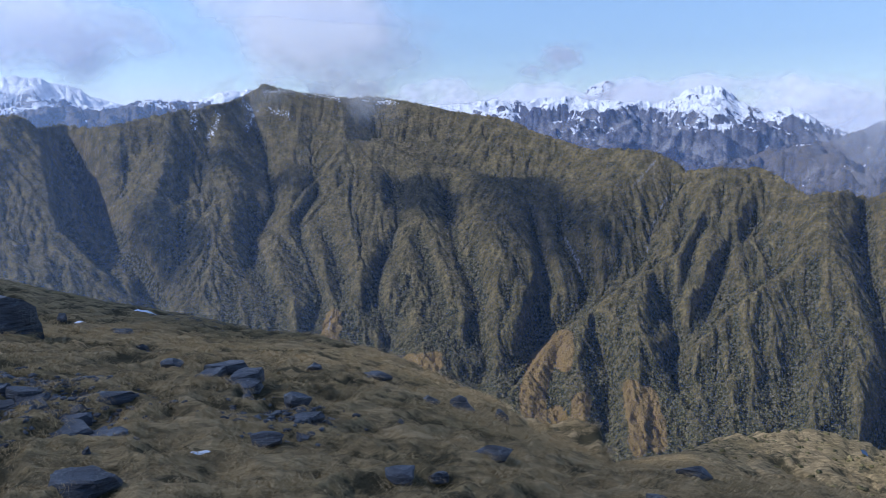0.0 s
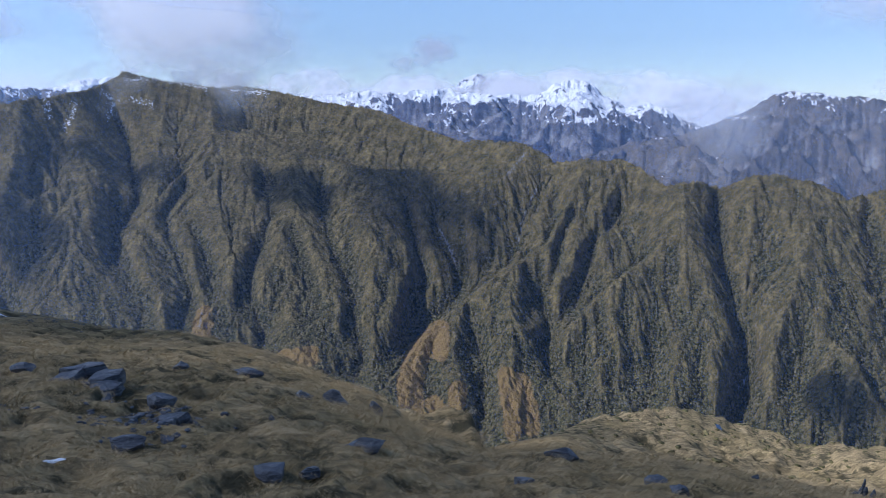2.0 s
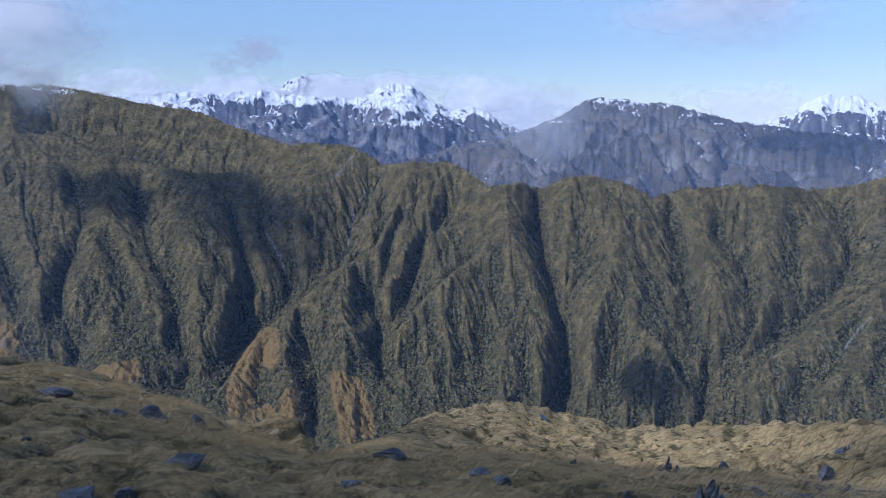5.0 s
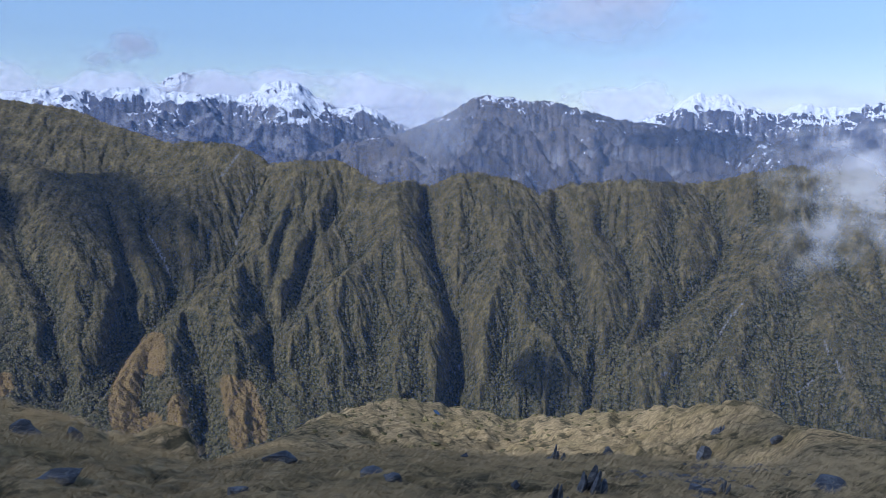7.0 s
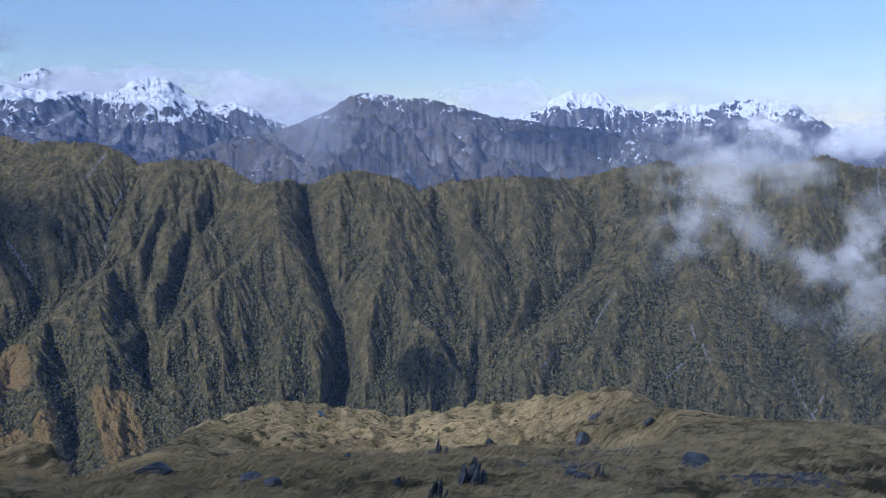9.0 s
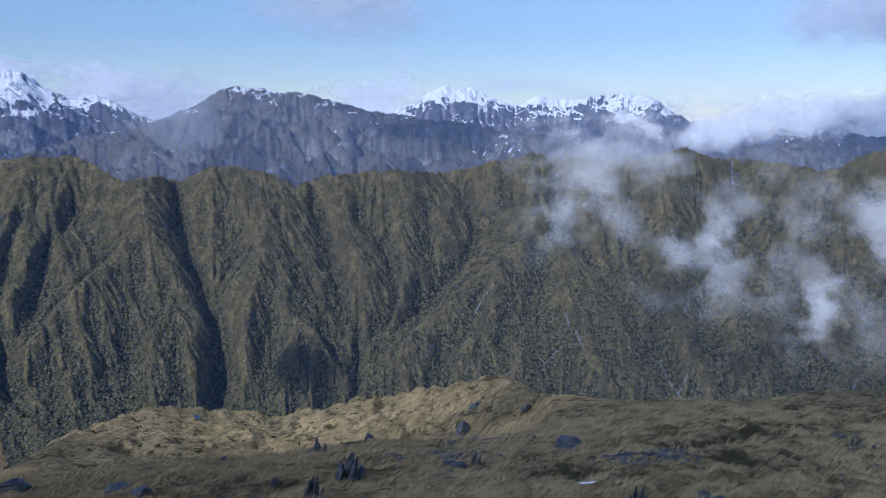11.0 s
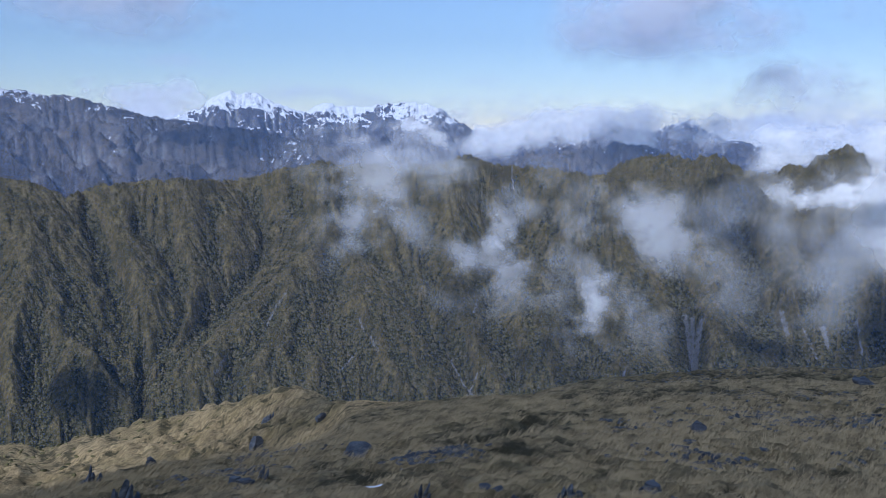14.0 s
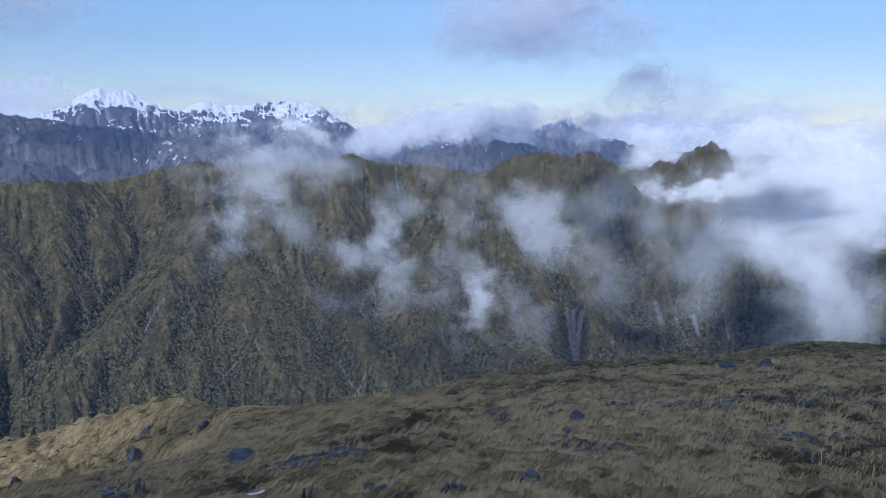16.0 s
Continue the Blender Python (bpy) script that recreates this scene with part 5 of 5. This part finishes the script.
def snow(x, y, w, h):
    """A last patch of snow, draped on the turf."""
    counter[0] += 1
    bm = bmesh.new()
    rows = []
    for i in range(13):
        rows.append([])
        for j in range(9):
            u, v = -1 + i / 6, -1 + j / 4
            edge = 1 - math.hypot(u, v) + 0.35 * noise.noise((u * 2 + counter[0], v * 2, 0))
            a = radians(-facing(x, y))
            px, py = x + u * w * 0.45 * math.cos(a) + v * max(h * 0.5, 0.07 * w) * math.sin(a), y - u * w * 0.45 * math.sin(a) + v * max(h * 0.5, 0.07 * w) * math.cos(a)
            rows[-1].append(bm.verts.new((px - x, py - y, float(on_hill(np.array(px), np.array(py))) + 0.05 * min(1, w) * min(1, max(-1, edge * 2)))))
    for i in range(12):
        for j in range(8):
            f = bm.faces.new((rows[i][j], rows[i + 1][j], rows[i + 1][j + 1], rows[i][j + 1]))
            f.smooth = True
    ob = part("snow_patch", bm, SNOW)
    ob.matrix_world = pose(x, y, 0)
    return tagged(ob, "small patch of old white snow lying in the grass", "snow", group="snow patches")


def tarn(x, y, w, h):
    bm = bmesh.new()
    bmesh.ops.create_circle(bm, cap_ends=True, radius=1, segments=28)
    for v in bm.verts:
        v.co *= 1 + 0.18 * noise.noise(v.co * 1.5)
        v.co.x, v.co.y = v.co.x * w * 0.6, v.co.y * h * 2.2
    ob = part("tarn", bm, WATER)
    ob.matrix_world = pose(x, y, seat(x, y, w * 2) + 0.35, 0, 0, facing(x, y))
    return tagged(ob, "small dark blue pool on the grassy knoll", "pool")


boulder(-10.57, 19.50, 1.81, 1.36)
slabs(-6.22, 11.77, 1.34, 0.55)
slabs(-5.56, 11.29, 1.86, 0.35)
slabs(-5.15, 10.40, 1.71, 0.26)
block(-4.13, 9.10, 1.13, 0.39)
boulder(-4.55, 10.06, 0.14, 0.13)
slabs(-3.77, 14.59, 1.50, 0.74)
boulder(-2.54, 13.67, 0.55, 0.41)
slabs(-2.21, 12.07, 0.75, 0.39)
flat(-0.53, 10.04, 0.45, 0.19)
flat(0.74, 11.87, 0.69, 0.14)
boulder(0.40, 17.83, 0.80, 0.45)
boulder(1.31, 18.01, 0.49, 0.40)
boulder(-0.30, 17.95, 0.54, 0.28)
boulder(4.72, 14.62, 0.75, 0.38)
boulder(2.80, 10.40, 0.36, 0.22)
boulder(-11.81, 24.93, 0.32, 0.30)
boulder(-7.59, 20.26, 0.31, 0.28)
flat(-5.43, 16.08, 0.39, 0.17)
boulder(-9.13, 23.07, 0.72, 0.32)
boulder(-3.18, 19.45, 0.37, 0.28)
boulder(-1.72, 20.38, 0.74, 0.41)
boulder(-0.75, 13.80, 0.16, 0.13)
flat(-2.56, 11.39, 0.52, 0.12)
flat(-0.07, 10.24, 0.24, 0.08)
spikes(10.80, 14.20, 0.45, 0.42)
boulder(9.12, 15.33, 0.23, 0.18)
spikes(5.69, 7.25, 0.19, 0.31)
spikes(7.05, 8.31, 0.40, 0.42)
slabs(9.44, 8.56, 0.40, 0.29)
spikes(10.11, 8.79, 0.19, 0.31)
flat(13.38, 9.22, 0.75, 0.26)
boulder(12.93, 14.87, 0.28, 0.24)
spikes(42.00, 37.75, 1.67, 1.26)
boulder(6.82, 9.75, 0.17, 0.16)
flat(5.21, 11.54, 0.36, 0.15)
boulder(5.17, 10.63, 0.34, 0.15)
spikes(8.69, 4.80, 0.21, 0.21)
spikes(9.41, 3.17, 0.33, 0.24)
boulder(9.43, 4.32, 0.19, 0.15)
boulder(9.10, 3.97, 0.16, 0.11)
boulder(9.02, 3.69, 0.20, 0.14)
slabs(9.82, 2.16, 0.42, 0.25)
boulder(16.86, 3.32, 0.40, 0.26)
boulder(14.95, 3.07, 0.33, 0.14)
slabs(18.05, 5.87, 0.74, 0.26)
boulder(37.33, 34.91, 1.10, 1.10)
boulder(39.08, 30.96, 1.08, 0.72)
boulder(33.23, 1.22, 0.96, 0.53)
boulder(30.10, -0.19, 0.65, 0.43)
snow(-12.17, 32.77, 1.26, 0.28)
snow(-11.22, 25.01, 0.63, 0.18)
snow(-3.14, 10.23, 0.30, 0.035)
snow(8.97, 5.71, 0.26, 0.06)
tarn(33.55, 63.31, 0.88, 0.57)


# ---- loose stones and grass ----
def strew(name, spots, count, lo, hi, mat, label, seed):
    """Small stones thrown over round patches: x, y, spread."""
    rng = np.random.default_rng(seed)
    k = rng.integers(0, len(spots), count)
    sp = np.array(spots)[k]
    px, py = sp[:, 0] + rng.normal(0, 1, count) * sp[:, 2], sp[:, 1] + rng.normal(0, 1, count) * sp[:, 2]
    size = rng.uniform(lo, hi, (count, 3)) * np.array([1, 0.8, 0.5])
    at = np.stack([px, py, on_hill(px, py) - 0.01], -1)
    return tagged(scatter_mesh(name, *dome(), at, rng.uniform(0, 6.3, count), size, mat), label, "stones", kind="stuff")


strew("loose_stones", [(-6.0, 12.2, 0.8), (-6.8, 13.2, 0.5), (20.1, 1.9, 0.9), (20.2, 0.2, 0.8), (20.0, -1.6, 0.8), (21.5, 3.2, 1.0), (42, 4, 2.5), (43, 0.5, 2.0), (40, 8, 2.0), (-8.5, 33.0, 1.5), (-2.5, 12.8, 0.5), (13.5, 2.5, 0.6), (15.5, -1.0, 0.9), (17.5, 4.5, 0.7), (24, -2, 1.2), (27, 3, 1.4), (30, -5, 1.6), (12, 6.5, 0.4), (34, 9, 1.5), (11, 10.5, 0.5), (14, 12, 0.6)], 5200, 0.03, 0.10, SCHIST, "loose dark stones scattered between the grass", 3)
strew("knoll_shrubs", [(44, 52, 7.0), (38, 62, 8.0), (30, 56, 6.0), (48, 66, 6.0), (20, 50, 6.0)], 420, 0.10, 0.34, CROWNS, "low dark shrubs dotted over the grassy knoll", 4)


def tussock(seed=6):
    """Combed tufts of long dry grass, each of a few bent blades."""
    rng = np.random.default_rng(seed)
    n, per = 11000, 36
    r = np.exp(rng.uniform(math.log(7.5), math.log(34), n))
    a = np.radians(rng.uniform(-34, 101, n))
    px, py = r * np.sin(a), r * np.cos(a)
    dense = 0.5 - np.abs(fractal(px / 1.5, py / 1.5, 2, 0.5, 77)) * 1.5 + 0.4 * fractal(px / 5.0, py / 5.0, 3, 0.55, 83)
    keep = dense > rng.uniform(-0.2, 0.5, n)
    px, py, r = px[keep], py[keep], r[keep]
    n = len(px)
    pz = on_hill(px, py)
    s = np.clip(r / 14, 0.8, 1.3)[:, None]
    b = (rng.normal(0, 0.10, (2, n, per)) * s)
    length = rng.uniform(0.12, 0.30, (n, per)) * s
    wind = math.radians(-35) + rng.normal(0, 0.45, (n, per))
    lean = rng.uniform(1.1, 1.85, (n, per))
    w = rng.uniform(0.0012, 0.0030, (n, per)) * s
    dx, dy = np.cos(wind), np.sin(wind)
    x0, y0 = px[:, None] + b[0], py[:, None] + b[1]
    z0 = pz[:, None] - 0.03
    sx, sy = py[:, None] / r[:, None] * w, -px[:, None] / r[:, None] * w
    mx, mz = length * 0.5 * np.sin(lean * 0.6), length * 0.5 * np.cos(lean * 0.6)
    tx, tz = mx + length * 0.5 * np.sin(lean * 1.35), mz + length * 0.5 * np.cos(lean * 1.35)
    co = np.stack([np.stack(p, -1) for p in ((x0 - sx, y0 - sy, z0 + 0 * x0), (x0 + sx, y0 + sy, z0 + 0 * x0), (x0 + mx * dx + sx, y0 + mx * dy + sy, z0 + mz), (x0 + mx * dx - sx, y0 + mx * dy - sy, z0 + mz), (x0 + tx * dx, y0 + tx * dy, z0 + tz))], 2).reshape(-1, 3)
    base = 5 * np.arange(n * per)[:, None, None]
    f = (np.array([(0, 1, 2), (0, 2, 3), (3, 2, 4)])[None] + base).reshape(-1, 3)
    me = bpy.data.meshes.new("tussock_grass")
    me.vertices.add(len(co))
    me.vertices.foreach_set("co", co.astype(np.float32).ravel())
    me.loops.add(f.size)
    me.loops.foreach_set("vertex_index", f.astype(np.int32).ravel())
    me.polygons.add(len(f))
    me.polygons.foreach_set("loop_start", np.arange(0, f.size, 3, dtype=np.int32))
    me.update(calc_edges=True)
    me.materials.append(GRASS)
    return tagged(new("tussock_grass", me), "dry golden tussock grass combed by the wind", "grass", kind="stuff")


tussock()
